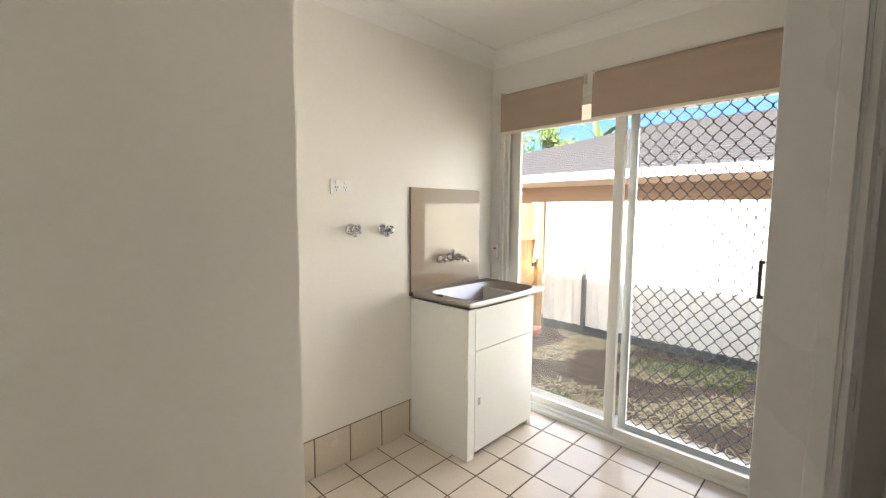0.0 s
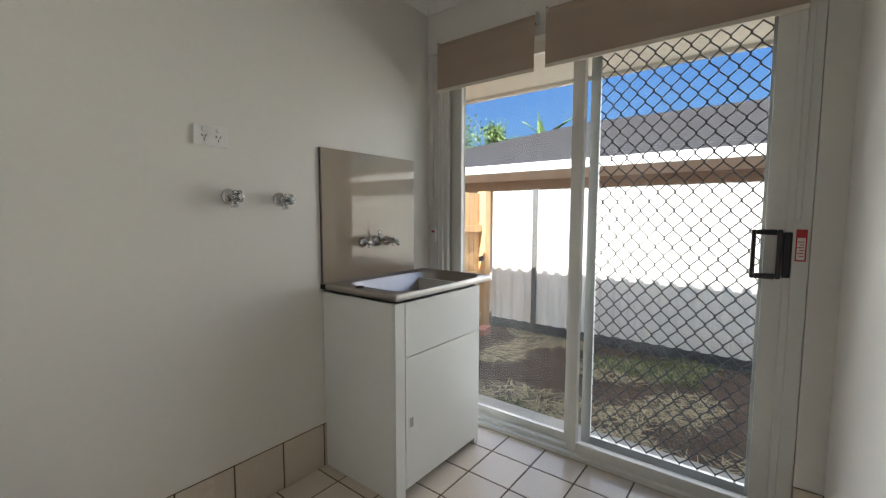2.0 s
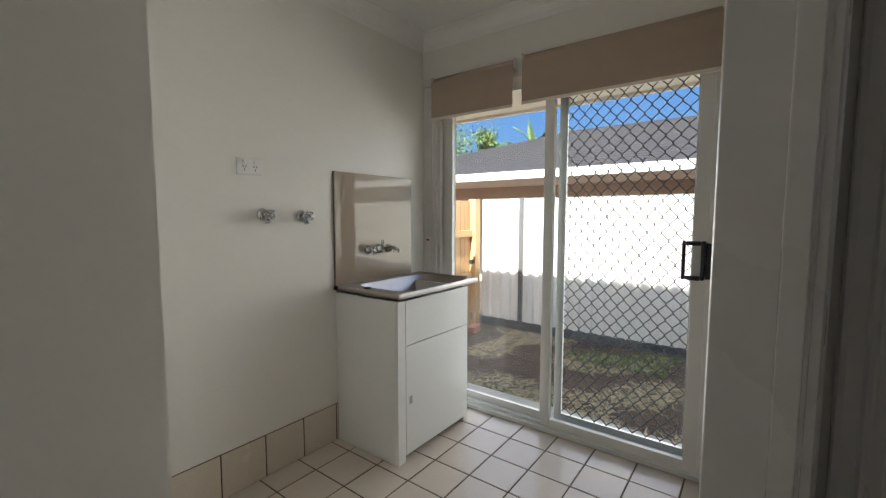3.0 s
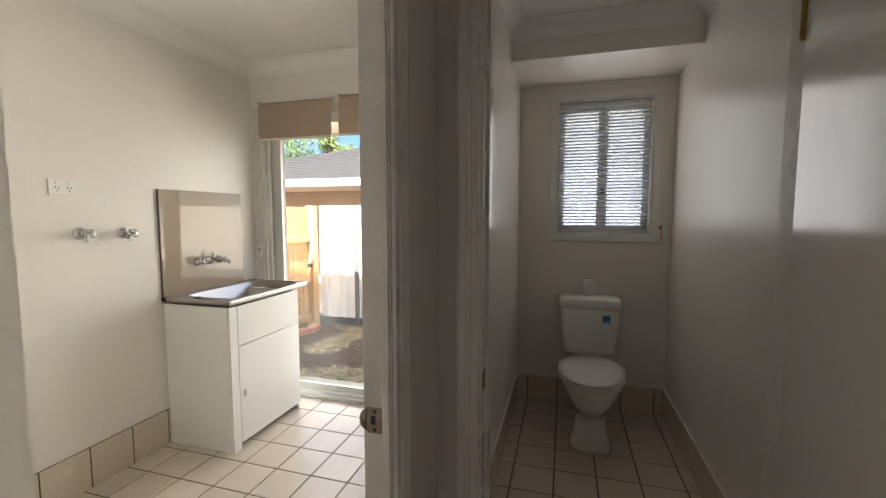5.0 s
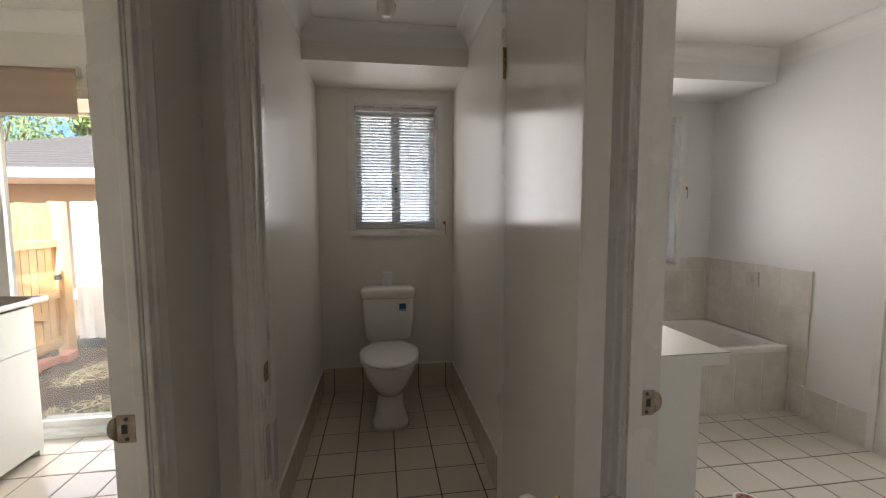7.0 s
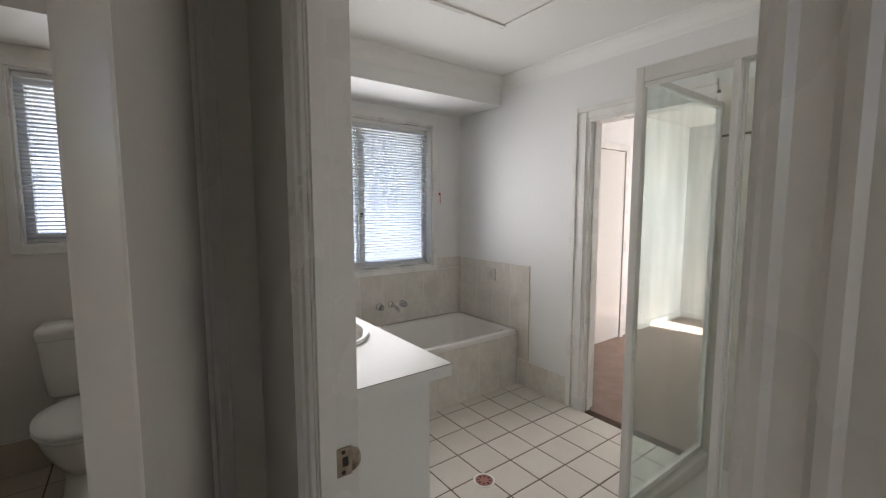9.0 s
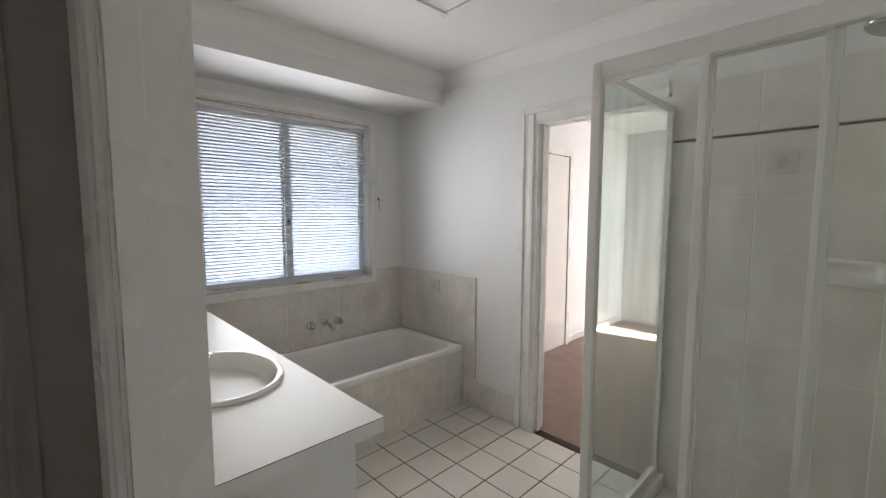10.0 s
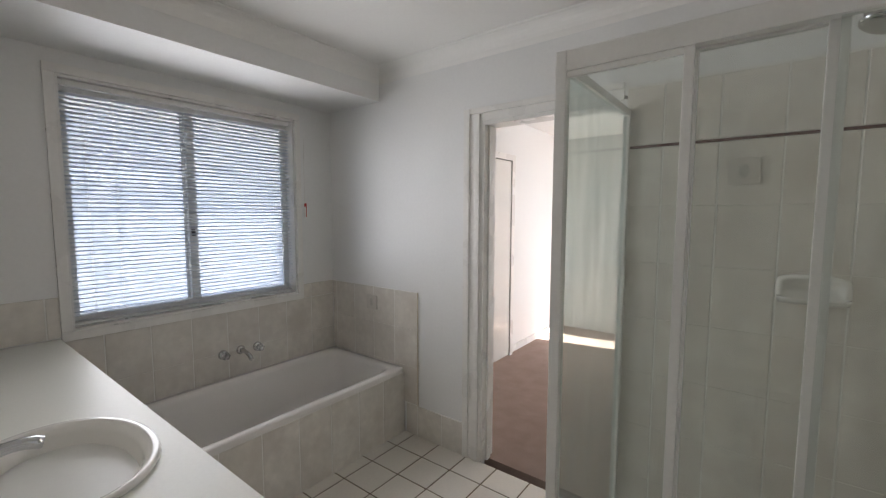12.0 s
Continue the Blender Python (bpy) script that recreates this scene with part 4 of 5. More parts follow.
SLAT = bpy.data.materials.new("blind_slat")
SLAT.use_nodes = True
_n, _l = SLAT.node_tree.nodes, SLAT.node_tree.links
_b = _n["Principled BSDF"]
_b.inputs["Base Color"].default_value, _b.inputs["Roughness"].default_value = (0.80, 0.815, 0.84, 1), 0.35
_t = _n.new("ShaderNodeBsdfTranslucent")
_t.inputs["Color"].default_value = (0.55, 0.55, 0.53, 1)
_m = _n.new("ShaderNodeMixShader")
_m.inputs[0].default_value = 0.35
_l.new(_b.outputs[0], _m.inputs[1])
_l.new(_t.outputs[0], _m.inputs[2])
_l.new(_m.outputs[0], _n["Material Output"].inputs["Surface"])

window("window_1", TWIN, "small white sliding toilet window with a white architrave", 1.2, -0.14)
venetian(TWIN, 15, "white slim venetian blind, lowered with its slats half open", (-0.36, 0.08))
window("window_2", BWIN, "wide white sliding bathroom window with a white architrave", 1.3, -1.785)
venetian(BWIN, 15, "white slim venetian blind, lowered with its slats half open", (-2.36, -2.30, -1.42, -1.30))


def wall_cord_tag(y, z, zt):
    t = thing("cord_tag", EX - 0.016, y, z, "small red and white cord tag hanging beside the window", "tag")
    part("cord", tube([(EX - 0.017, y, zt), (EX - 0.018, y + 0.002, (z + zt) / 2), (EX - 0.017, y, z + 0.05)], 0.0013, n=6), CORD, t)
    part("tag", box(EX - 0.022, EX - 0.0165, y - 0.009, y + 0.009, z - 0.055, z + 0.045, bevel=0.002), WHITEP, t)
    part("tag_edge", boxes([(EX - 0.0235, EX - 0.0218, y - 0.009, y + 0.009, z + 0.022, z + 0.045), (EX - 0.0235, EX - 0.0218, y - 0.009, y - 0.004, z - 0.05, z + 0.022)]), RED, t, "red edge")


wall_cord_tag(-2.49, 1.50, 2.0)
wall_cord_tag(-0.495, 1.23, 2.0)

# ---- toilet ----
TY = -0.068
wc = thing("toilet", 2.62, TY, 0, "white ceramic close-coupled toilet with its lid down", "toilet")


def egg(cx, a_front, a_back, b, z, n=44):
    pts = []
    for i in range(n):
        t = 2 * math.pi * i / n
        c, s = math.cos(t), math.sin(t)
        pts.append((cx - (a_front if c > 0 else a_back) * c, TY + b * math.copysign(abs(s) ** 0.9, s), z))
    return pts


def fr(cx, a, b, z, e=3.0):
    return superellipse(cx, TY, a, b, z, e, 44)


bm = loft([fr(2.455, 0.115, 0.118, 0.0, 3.2), fr(2.455, 0.113, 0.116, 0.03, 3.0), fr(2.465, 0.098, 0.092, 0.10, 2.6), fr(2.475, 0.098, 0.078, 0.16, 2.3),
           egg(2.50, 0.13, 0.12, 0.092, 0.20), egg(2.52, 0.20, 0.16, 0.135, 0.27), egg(2.53, 0.25, 0.20, 0.168, 0.34), egg(2.54, 0.275, 0.22, 0.180, 0.385), egg(2.54, 0.275, 0.22, 0.180, 0.398)])
part("pan", bm, PORC, wc, smooth=True)
bm = loft([egg(2.54, 0.280, 0.215, 0.186, 0.399), egg(2.54, 0.285, 0.218, 0.190, 0.404), egg(2.54, 0.285, 0.218, 0.190, 0.413), egg(2.54, 0.280, 0.214, 0.186, 0.417)])
part("seat", bm, WHITEP, wc, smooth=True)
bm = loft([egg(2.54, 0.280, 0.215, 0.186, 0.418), egg(2.54, 0.286, 0.218, 0.191, 0.424), egg(2.54, 0.284, 0.216, 0.189, 0.434), egg(2.54, 0.24, 0.18, 0.15, 0.441), egg(2.54, 0.10, 0.09, 0.07, 0.443)])
part("lid", bm, WHITEP, wc, smooth=True)
part("rear_deck", loft([fr(2.83, 0.115, 0.105, 0.22, 4), fr(2.82, 0.13, 0.12, 0.33, 4), fr(2.81, 0.14, 0.125, 0.425, 5), fr(2.81, 0.138, 0.122, 0.432, 5)]), PORC, wc, smooth=True)
bm = loft([fr(2.855, 0.078, 0.150, 0.43, 5), fr(2.852, 0.092, 0.166, 0.455, 5), fr(2.850, 0.098, 0.180, 0.60, 6), fr(2.850, 0.102, 0.187, 0.735, 6), fr(2.850, 0.100, 0.185, 0.74, 6)])
part("cistern", bm, PORC, wc, smooth=True)
bm = loft([fr(2.850, 0.104, 0.190, 0.741, 6), fr(2.850, 0.110, 0.196, 0.748, 6), fr(2.850, 0.111, 0.196, 0.785, 6), fr(2.850, 0.105, 0.190, 0.803, 5), fr(2.850, 0.085, 0.17, 0.812, 4), fr(2.850, 0.02, 0.05, 0.814, 3)])
part("cistern_lid", bm, PORC, wc, smooth=True)
part("flush_button", lathe([(0.022, 0), (0.022, 0.003), (0.014, 0.005), (0.002, 0.004)], (2.85, TY + 0.03, 0.8135)), CHROME, wc, smooth=True)
lb = thing("rating_label", 2.745, -0.165, 0.68, "blue and white water rating sticker on the cistern", "sticker")
part("sticker", box(2.7440, 2.7462, -0.190, -0.143, 0.652, 0.705, bevel=0.0005, seg=1), BLUE, lb)
part("sticker_strip", box(2.7432, 2.7440, -0.188, -0.145, 0.652, 0.668), mat("sky_label", (0.20, 0.50, 0.70), 0.4), lb, "light blue strip")
part("sticker_tail", box(2.7442, 2.7456, -0.186, -0.150, 0.622, 0.650), WHITEP, lb, "white strip")
tp = thing("toilet_roll", 2.85, TY + 0.005, 0.814, "white toilet paper roll standing on the cistern", "toilet roll")
part("paper", lathe([(0.020, 0.0), (0.036, 0.0), (0.037, 0.004), (0.037, 0.092), (0.036, 0.096), (0.020, 0.096), (0.019, 0.05)], (2.87, TY + 0.005, 0.8142)), PAPER, tp, smooth=True)

cl = thing("ceiling_light", 1.98, -0.066, CE, "small frosted globe ceiling light", "ceiling light")
part("rose", lathe([(0.055, 0), (0.055, 0.02), (0.035, 0.03), (0.002, 0.03)], (1.98, -0.066, CE - 0.0005), (0, 0, -1)), WHITEP, cl, smooth=True)
part("globe", lathe([(0.022, 0.028), (0.03, 0.05), (0.045, 0.08), (0.046, 0.10), (0.036, 0.125), (0.015, 0.137), (0.002, 0.138)], (1.98, -0.066, CE), (0, 0, -1)), PORC, cl, smooth=True)


SKY_GLOW = 0.125

# ---- bathroom ----
# vanity: benchtop over a plain white cabinet
vc = thing("vanity_cabinet", 2.0, -0.9, 0, "white laminate vanity cabinet under the benchtop", "vanity cabinet")
part("body", boxes([(1.075, 1.092, -1.085, BN - 0.002, 0.0, 0.838), (1.092, 2.94, -1.068, BN - 0.002, 0.10, 0.838), (1.092, 2.94, -1.02, -1.005, 0.0, 0.10)], 0.001), LAMI, vc)
for a in (1.094, 1.55, 2.00):
    dd = part("door", box(a, a + 0.452, -1.086, -1.069, 0.105, 0.83, bevel=0.0015), LAMI, vc)
bt = thing("benchtop", 2.0, -0.92, 0.84, "pale laminate vanity benchtop with a square front edge", "benchtop")
VZ = 0.882
BCX, BCY, BA, BB = 1.63, -0.905, 0.255, 0.195
one = bmesh.new()
oc = []
N = 64
inner = superellipse(BCX, BCY, BA - 0.02, BB - 0.02, VZ, 2.0, N)
x0, x1, y0, y1 = 1.030, 2.955, -1.147, BN - 0.002


def to_rect(px, py):
    """Where a ray from the basin's middle leaves the benchtop."""
    dx, dy = px - BCX, py - BCY
    k = min((x1 - BCX) / dx if dx > 1e-6 else 1e9, (x0 - BCX) / dx if dx < -1e-6 else 1e9, (y1 - BCY) / dy if dy > 1e-6 else 1e9, (y0 - BCY) / dy if dy < -1e-6 else 1e9)
    return (BCX + dx * k, BCY + dy * k)


iv = [one.verts.new(p) for p in inner]
ov = [one.verts.new((*to_rect(p[0], p[1]), VZ)) for p in inner]
for i in range(N):
    one.faces.new((iv[i], iv[(i + 1) % N], ov[(i + 1) % N], ov[i]))
for cx, cy in ((x0, y0), (x1, y0), (x1, y1), (x0, y1)):
    k = None
    for i in range(N):
        a, b = ov[i].co, ov[(i + 1) % N].co
        if abs(a.x - b.x) > 1e-5 and abs(a.y - b.y) > 1e-5 and min(a.x, b.x) - 1e-4 <= cx <= max(a.x, b.x) + 1e-4 and min(a.y, b.y) - 1e-4 <= cy <= max(a.y, b.y) + 1e-4:
            k = i
    if k is not None:
        one.faces.new((ov[k], ov[(k + 1) % N], one.verts.new((cx, cy, VZ))))
bmesh.ops.recalc_face_normals(one, faces=one.faces)
part("top", one, BENCH, bt)
part("front_edge", boxes([(x0, x1, y0, y0 + 0.012, VZ - 0.042, VZ - 0.0003), (x0, x0 + 0.012, y0 + 0.012, y1, VZ - 0.042, VZ - 0.0003)]), LAMI, bt, "white edge strip")
part("joint_line", boxes([(x0 - 0.0006, x1, y0 - 0.0006, y0, VZ - 0.0022, VZ - 0.0006), (x0 - 0.0006, x0, y0, y1, VZ - 0.0022, VZ - 0.0006)]), SPEDGE, bt, "dark joint line")

bs = thing("wash_basin", BCX, BCY, VZ, "oval white ceramic drop-in basin", "wash basin")


def el(k, z, dy=0.0, kb=None):
    return superellipse(BCX, BCY + dy, BA - k, BB - (k if kb is None else kb), z, 2.1, 56)


part("bowl", loft([el(0.003, VZ + 0.0005), el(0, VZ + 0.004), el(0.002, VZ + 0.011), el(0.010, VZ + 0.015), el(0.020, VZ + 0.013), el(0.032, VZ + 0.006, -0.012, 0.045),
                   el(0.038, VZ - 0.01, -0.014, 0.052), el(0.050, VZ - 0.05, -0.014, 0.062), el(0.075, VZ - 0.095, -0.013, 0.08), el(0.11, VZ - 0.128, -0.011, 0.105), el(0.15, VZ - 0.146, -0.008, 0.13), el(0.195, VZ - 0.155, -0.004, 0.155), el(0.235, VZ - 0.157, 0, 0.18)], cap0=False), PORC, bs, smooth=True)
part("waste", lathe([(0.022, 0), (0.021, 0.003), (0.012, 0.003), (0.002, 0.002)], (BCX, BCY, VZ - 0.1565)), CHROME, bs, smooth=True)
bt2 = thing("basin_tap_set", BCX, -0.755, VZ + 0.012, "chrome three-piece basin tap set with cross handles", "tap")
for dx in (-0.085, 0.10):
    hx = BCX + dx
    part("tap_base", lathe([(0.028, 0), (0.028, 0.004), (0.022, 0.012), (0.018, 0.03), (0.014, 0.036), (0.013, 0.046), (0.002, 0.047)], (hx, -0.762, VZ + 0.0135)), CHROME, bt2, smooth=True)
    cross_handle(bt2, (hx, -0.762, VZ + 0.066), (0, 0, 1), CHROME, r=0.030)
part("spout", tube(bez((BCX, -0.748, VZ + 0.02), (BCX, -0.76, VZ + 0.075), (BCX, -0.83, VZ + 0.10), (BCX, -0.885, VZ + 0.072), 14), 0.013, n=18,
                   radii=[0.023, 0.0225, 0.021, 0.019, 0.0175, 0.016, 0.015, 0.0145, 0.014, 0.0135, 0.0135, 0.0135, 0.014, 0.0145, 0.0145]), CHROME, bt2, smooth=True)
pg = thing("basin_plug", 1.775, -0.722, VZ, "black rubber basin plug lying on the benchtop", "plug")
part("stopper", lathe([(0.021, 0), (0.023, 0.004), (0.020, 0.015), (0.008, 0.018), (0.002, 0.022)], (1.775, -0.728, VZ + 0.0005)), DARKRUB, pg, smooth=True)

# bath
bh = thing("bath", 2.59, -1.93, 0, "white acrylic bath in a tiled hob under the window", "bath")
BX0, BX1, BY0, BY1, BZ = 2.213, EX - 0.011, BS + 0.011, -1.15, 0.447
cx, cy, ha, hb = (BX0 + BX1) / 2, (BY0 + BY1) / 2, (BX1 - BX0) / 2, (BY1 - BY0) / 2


def br(k, z, e, kx=None):
    return superellipse(cx, cy, ha - (k if kx is None else kx), hb - k, z, e, 72)


part("shell", loft([br(0.0, BZ - 0.035, 40), br(0.0, BZ - 0.006, 40), br(0.004, BZ, 40), br(0.05, BZ, 14, 0.045), br(0.066, BZ - 0.006, 10, 0.058), br(0.075, BZ - 0.03, 8, 0.066),
                    br(0.12, BZ - 0.25, 6, 0.095), br(0.17, BZ - 0.36, 5, 0.13), br(0.25, BZ - 0.385, 4, 0.19), br(0.60, BZ - 0.39, 3, 0.32)], cap0=False), ACRYL, bh, smooth=True)
part("waste", lathe([(0.026, 0), (0.024, 0.003), (0.002, 0.002)], (cx, BY0 + 0.36, BZ - 0.386)), CHROME, bh, smooth=True)
btp = thing("bath_tap_set", EX - 0.01, -1.995, 0.60, "chrome wall bath spout between two clear tap handles", "tap")
for y in (-1.885, -2.105):
    part("flange", lathe([(0.030, 0), (0.030, 0.004), (0.022, 0.018), (0.012, 0.022), (0.002, 0.022)], (EX - 0.0095, y, 0.602), (-1, 0, 0)), CHROME, btp, smooth=True)
    faceted_handle(btp, (EX - 0.033, y, 0.602), (-1, 0, 0), CLEAR)
part("spout_flange", lathe([(0.028, 0), (0.028, 0.004), (0.02, 0.014), (0.002, 0.015)], (EX - 0.0095, -1.995, 0.606), (-1, 0, 0)), CHROME, btp, smooth=True)
part("spout", tube(bez((EX - 0.015, -1.995, 0.606), (EX - 0.07, -1.995, 0.61), (EX - 0.12, -1.995, 0.60), (EX - 0.145, -1.995, 0.572)), 0.013, n=16), CHROME, btp, smooth=True)

# shower screen
sx, sy, stp = 0.862, -1.965, 1.955
ss = thing("shower_screen", 0.42, sy, 0.1, "white framed glass corner shower screen with sliding panels", "shower screen")
part("corner_post", box(sx - 0.022, sx + 0.012, sy - 0.02, sy + 0.016, 0.1, stp, bevel=0.003), SHFRAME, ss)
part("head_rail", boxes([(BW, sx - 0.02, sy - 0.02, sy + 0.014, stp - 0.06, stp)], 0.003), SHFRAME, ss)
part("bottom_rail", boxes([(BW, sx - 0.02, sy - 0.02, sy + 0.014, 0.1, 0.135)], 0.003), SHFRAME, ss)
part("track", boxes([(BW, 0.525, sy - 0.05, sy - 0.021, stp - 0.045, stp - 0.004)], 0.002), ALUG, ss, "grey sliding track")
part("return_rail", boxes([(sx - 0.018, sx + 0.008, BS + 0.03, sy - 0.02, stp - 0.05, stp - 0.022)], 0.002), SHFRAME, ss)
part("return_rail", boxes([(sx - 0.018, sx + 0.008, BS + 0.03, sy - 0.02, 0.1, 0.13)], 0.002), SHFRAME, ss)
part("wall_post", boxes([(sx - 0.018, sx + 0.008, BS + 0.0085, BS + 0.03, 0.1, stp - 0.02)], 0.002), SHFRAME, ss)
p1 = part("fixed_panel", boxes([(0.512, 0.536, sy - 0.012, sy + 0.012, 0.135, stp - 0.06), (0.536, sx - 0.022, sy - 0.004, sy + 0.010, stp - 0.078, stp - 0.06)], 0.002), SHFRAME, ss)
part("pane", box(0.534, sx - 0.02, sy - 0.003, sy + 0.002, 0.135, stp - 0.06), SHGLASS, p1, "clear shower glass").visible_shadow = False
p2 = part("sliding_panel", boxes([(0.226, 0.262, sy - 0.045, sy - 0.022, 0.12, stp - 0.02), (0.262, 0.524, sy - 0.045, sy - 0.022, stp - 0.065, stp - 0.046), (0.262, 0.524, sy - 0.045, sy - 0.022, 0.12, 0.14),
                                  (0.507, 0.527, sy - 0.045, sy - 0.022, 0.14, stp - 0.065)], 0.002), SHFRAME, ss)
part("pane", box(0.26, 0.508, sy - 0.036, sy - 0.031, 0.14, stp - 0.065), SHGLASS, p2, "clear shower glass").visible_shadow = False
p3 = part("fixed_panel", boxes([(BW + 0.001, BW + 0.03, sy - 0.012, sy + 0.012, 0.135, stp - 0.06)], 0.002), SHFRAME, ss)
part("pane", box(BW + 0.03, 0.245, sy - 0.003, sy + 0.002, 0.135, stp - 0.06), SHGLASS, p3, "clear shower glass").visible_shadow = False
# the whitish haze on this pane is painted reflection
part("return_pane", box(sx - 0.008, sx - 0.003, BS + 0.028, sy - 0.018, 0.13, stp - 0.05), RETGLASS, ss, "shower glass with a pale haze painted as window reflection").visible_shadow = False
sb = whole("shower_tray", boxes([(BW, sx + 0.02, sy - 0.06, sy + 0.03, 0, 0.1), (sx - 0.05, sx + 0.02, BS, sy - 0.06, 0, 0.1), (BW, sx - 0.05, BS, sy - 0.06, 0, 0.035)], 0.008), ACRYL, "cream shower base with a raised hob", "shower base")

rs = thing("overhead_shower", -0.04, -2.2, 1.98, "chrome shower head on a wall arm", "shower head")
part("wall_plate", lathe([(0.028, 0), (0.027, 0.004), (0.012, 0.010), (0.002, 0.010)], (BW + 0.009, -2.25, 1.955), (1, 0, 0)), CHROME, rs, smooth=True)
part("arm", tube(bez((BW + 0.01, -2.25, 1.955), (0.05, -2.24, 1.99), (0.10, -2.18, 1.985), (0.145, -2.15, 1.96)), 0.010, n=14), CHROME, rs, smooth=True)
part("rose", lathe([(0.013, -0.012), (0.016, 0.0), (0.034, 0.018), (0.042, 0.035), (0.042, 0.05), (0.036, 0.053), (0.002, 0.054)], (0.145, -2.15, 1.96), (0.35, 0.25, -1)), CHROME, rs, smooth=True)

sdx = thing("soap_dish", 0.20, BS, 1.20, "white ceramic soap dish set in the shower wall", "soap dish")
n = 30
outl = lambda k, yy, zz: [(0.20 + (0.105 - k) * math.copysign(abs(math.cos(2 * math.pi * i / n)) ** 0.5, math.cos(2 * math.pi * i / n)), yy,
                           1.20 + zz + (0.055 - k) * math.copysign(abs(math.sin(2 * math.pi * i / n)) ** 0.5, math.sin(2 * math.pi * i / n))) for i in range(n)]
part("dish", loft([outl(0, BS + 0.008, 0), outl(0, BS + 0.02, 0), outl(0.006, BS + 0.028, 0), outl(0.022, BS + 0.028, 0.004), outl(0.030, BS + 0.012, 0.004)], cap0=False), PORC, sdx, smooth=True)
part("tray", loft([superellipse(0.20, BS + 0.03, 0.098, 0.022, 1.150, 3, 30), superellipse(0.20, BS + 0.042, 0.102, 0.034, 1.168, 3, 30), superellipse(0.20, BS + 0.042, 0.104, 0.036, 1.175, 3, 30),
                   superellipse(0.20, BS + 0.042, 0.092, 0.026, 1.174, 3, 30), superellipse(0.20, BS + 0.042, 0.085, 0.02, 1.165, 3, 30)]), PORC, sdx, smooth=True)


def decor_tile(x, y, z, axis, s=0.05):
    """A small square inset tile with an oval motif."""
    t = thing("decor_tile", x, y, z, "small square wall tile with a grey oval motif", "tile", group="decor tiles")
    if axis == "y":
        part("square", box(x - s, x + s, y, y + 0.010, z - s, z + s, bevel=0.001, seg=1), DECO, t)
        o = lathe([(0.020, 0), (0.019, 0.0015), (0.012, 0.0018), (0.002, 0.0018)], (x, y + 0.0095, z), (0, 1, 0))
    else:
        part("square", box(x - 0.010, x, y - s, y + s, z - s, z + s, bevel=0.001, seg=1), DECO, t)
        o = lathe([(0.020, 0), (0.019, 0.0015), (0.012, 0.0018), (0.002, 0.0018)], (x - 0.0095, y, z), (-1, 0, 0))
    bmesh.ops.scale(o, vec=(0.85 if axis == "y" else 1, 0.85 if axis != "y" else 1, 1.4), space=Matrix.Translation((-x, -y, -z)), verts=o.verts)
    part("motif", o, OVAL, t, "grey oval motif")


DECO = mat("decor_tile_glaze", (0.60, 0.56, 0.50), 0.3, vary=0.05)
OVAL = mat("decor_motif", (0.50, 0.47, 0.42), 0.35, vary=0.2, scale=60)
decor_tile(0.424, BS + 0.0082, 1.639, "y")
decor_tile(2.523, BS + 0.0082, 0.852, "y")
decor_tile(EX - 0.0082, -0.878, 1.006, "x")

dr = thing("floor_waste", 1.462, -1.693, 0, "round chrome floor grate with a reddish rim", "floor waste")
part("rim", lathe([(0.057, 0), (0.057, 0.0022), (0.047, 0.0026), (0.046, 0.001)], (1.462, -1.693, 0.0)), WHITEP, dr)
part("grate", lathe([(0.045, 0), (0.045, 0.0016), (0.002, 0.0018)], (1.462, -1.693, 0.0008)), MUDRED, dr)
for k in range(8):
    a = 2 * math.pi * k / 8
    part("slot", cyl((1.462 + 0.030 * math.cos(a), -1.693 + 0.030 * math.sin(a), 0.002), (1.462 + 0.030 * math.cos(a), -1.693 + 0.030 * math.sin(a), 0.0032), 0.007, n=10), DARKRUB, dr)

ah = thing("ceiling_hatch", 1.40, -1.70, CE, "square ceiling access hatch with a raised frame", "ceiling hatch", kind="structure")
part("panel", box(1.13, 1.69, -2.01, -1.36, CE - 0.006, CE - 0.0005), CEIL, ah)
part("frame", boxes([(1.685, 1.715, -2.03, -1.33, CE - 0.016, CE - 0.0005), (1.10, 1.13, -2.03, -1.33, CE - 0.016, CE - 0.0005), (1.13, 1.685, -2.03, -2.015, CE - 0.010, CE - 0.0005), (1.13, 1.685, -1.345, -1.33, CE - 0.010, CE - 0.0005)], 0.002), TRIM, ah)

lp = thing("wall_light", 1.75, BN, 2.06, "wall light with a frosted tulip glass shade", "wall light")
part("back_plate", lathe([(0.05, 0), (0.048, 0.012), (0.02, 0.02), (0.002, 0.02)], (1.75, BN - 0.0005, 2.10), (0, -1, 0)), BRASS, lp, smooth=True)
part("arm", tube(bez((1.75, BN - 0.02, 2.10), (1.75, BN - 0.07, 2.13), (1.75, BN - 0.09, 2.15), (1.75, BN - 0.10, 2.13)), 0.008), BRASS, lp, smooth=True)
one = bmesh.new()
rg = []
for rr, h, fl in ((0.018, 2.135, 0), (0.030, 2.12, 0.0), (0.042, 2.09, 0.05), (0.050, 2.055, 0.10), (0.064, 2.03, 0.20)):
    rg.append([one.verts.new((1.75 + rr * (1 + fl * math.cos(8 * 2 * math.pi * i / 48)) * math.cos(2 * math.pi * i / 48), BN - 0.10 + rr * (1 + fl * math.cos(8 * 2 * math.pi * i / 48)) * math.sin(2 * math.pi * i / 48), h)) for i in range(48)])
for a, b in zip(rg, rg[1:]):
    for i in range(48):
        one.faces.new((a[i], a[(i + 1) % 48], b[(i + 1) % 48], b[i]))
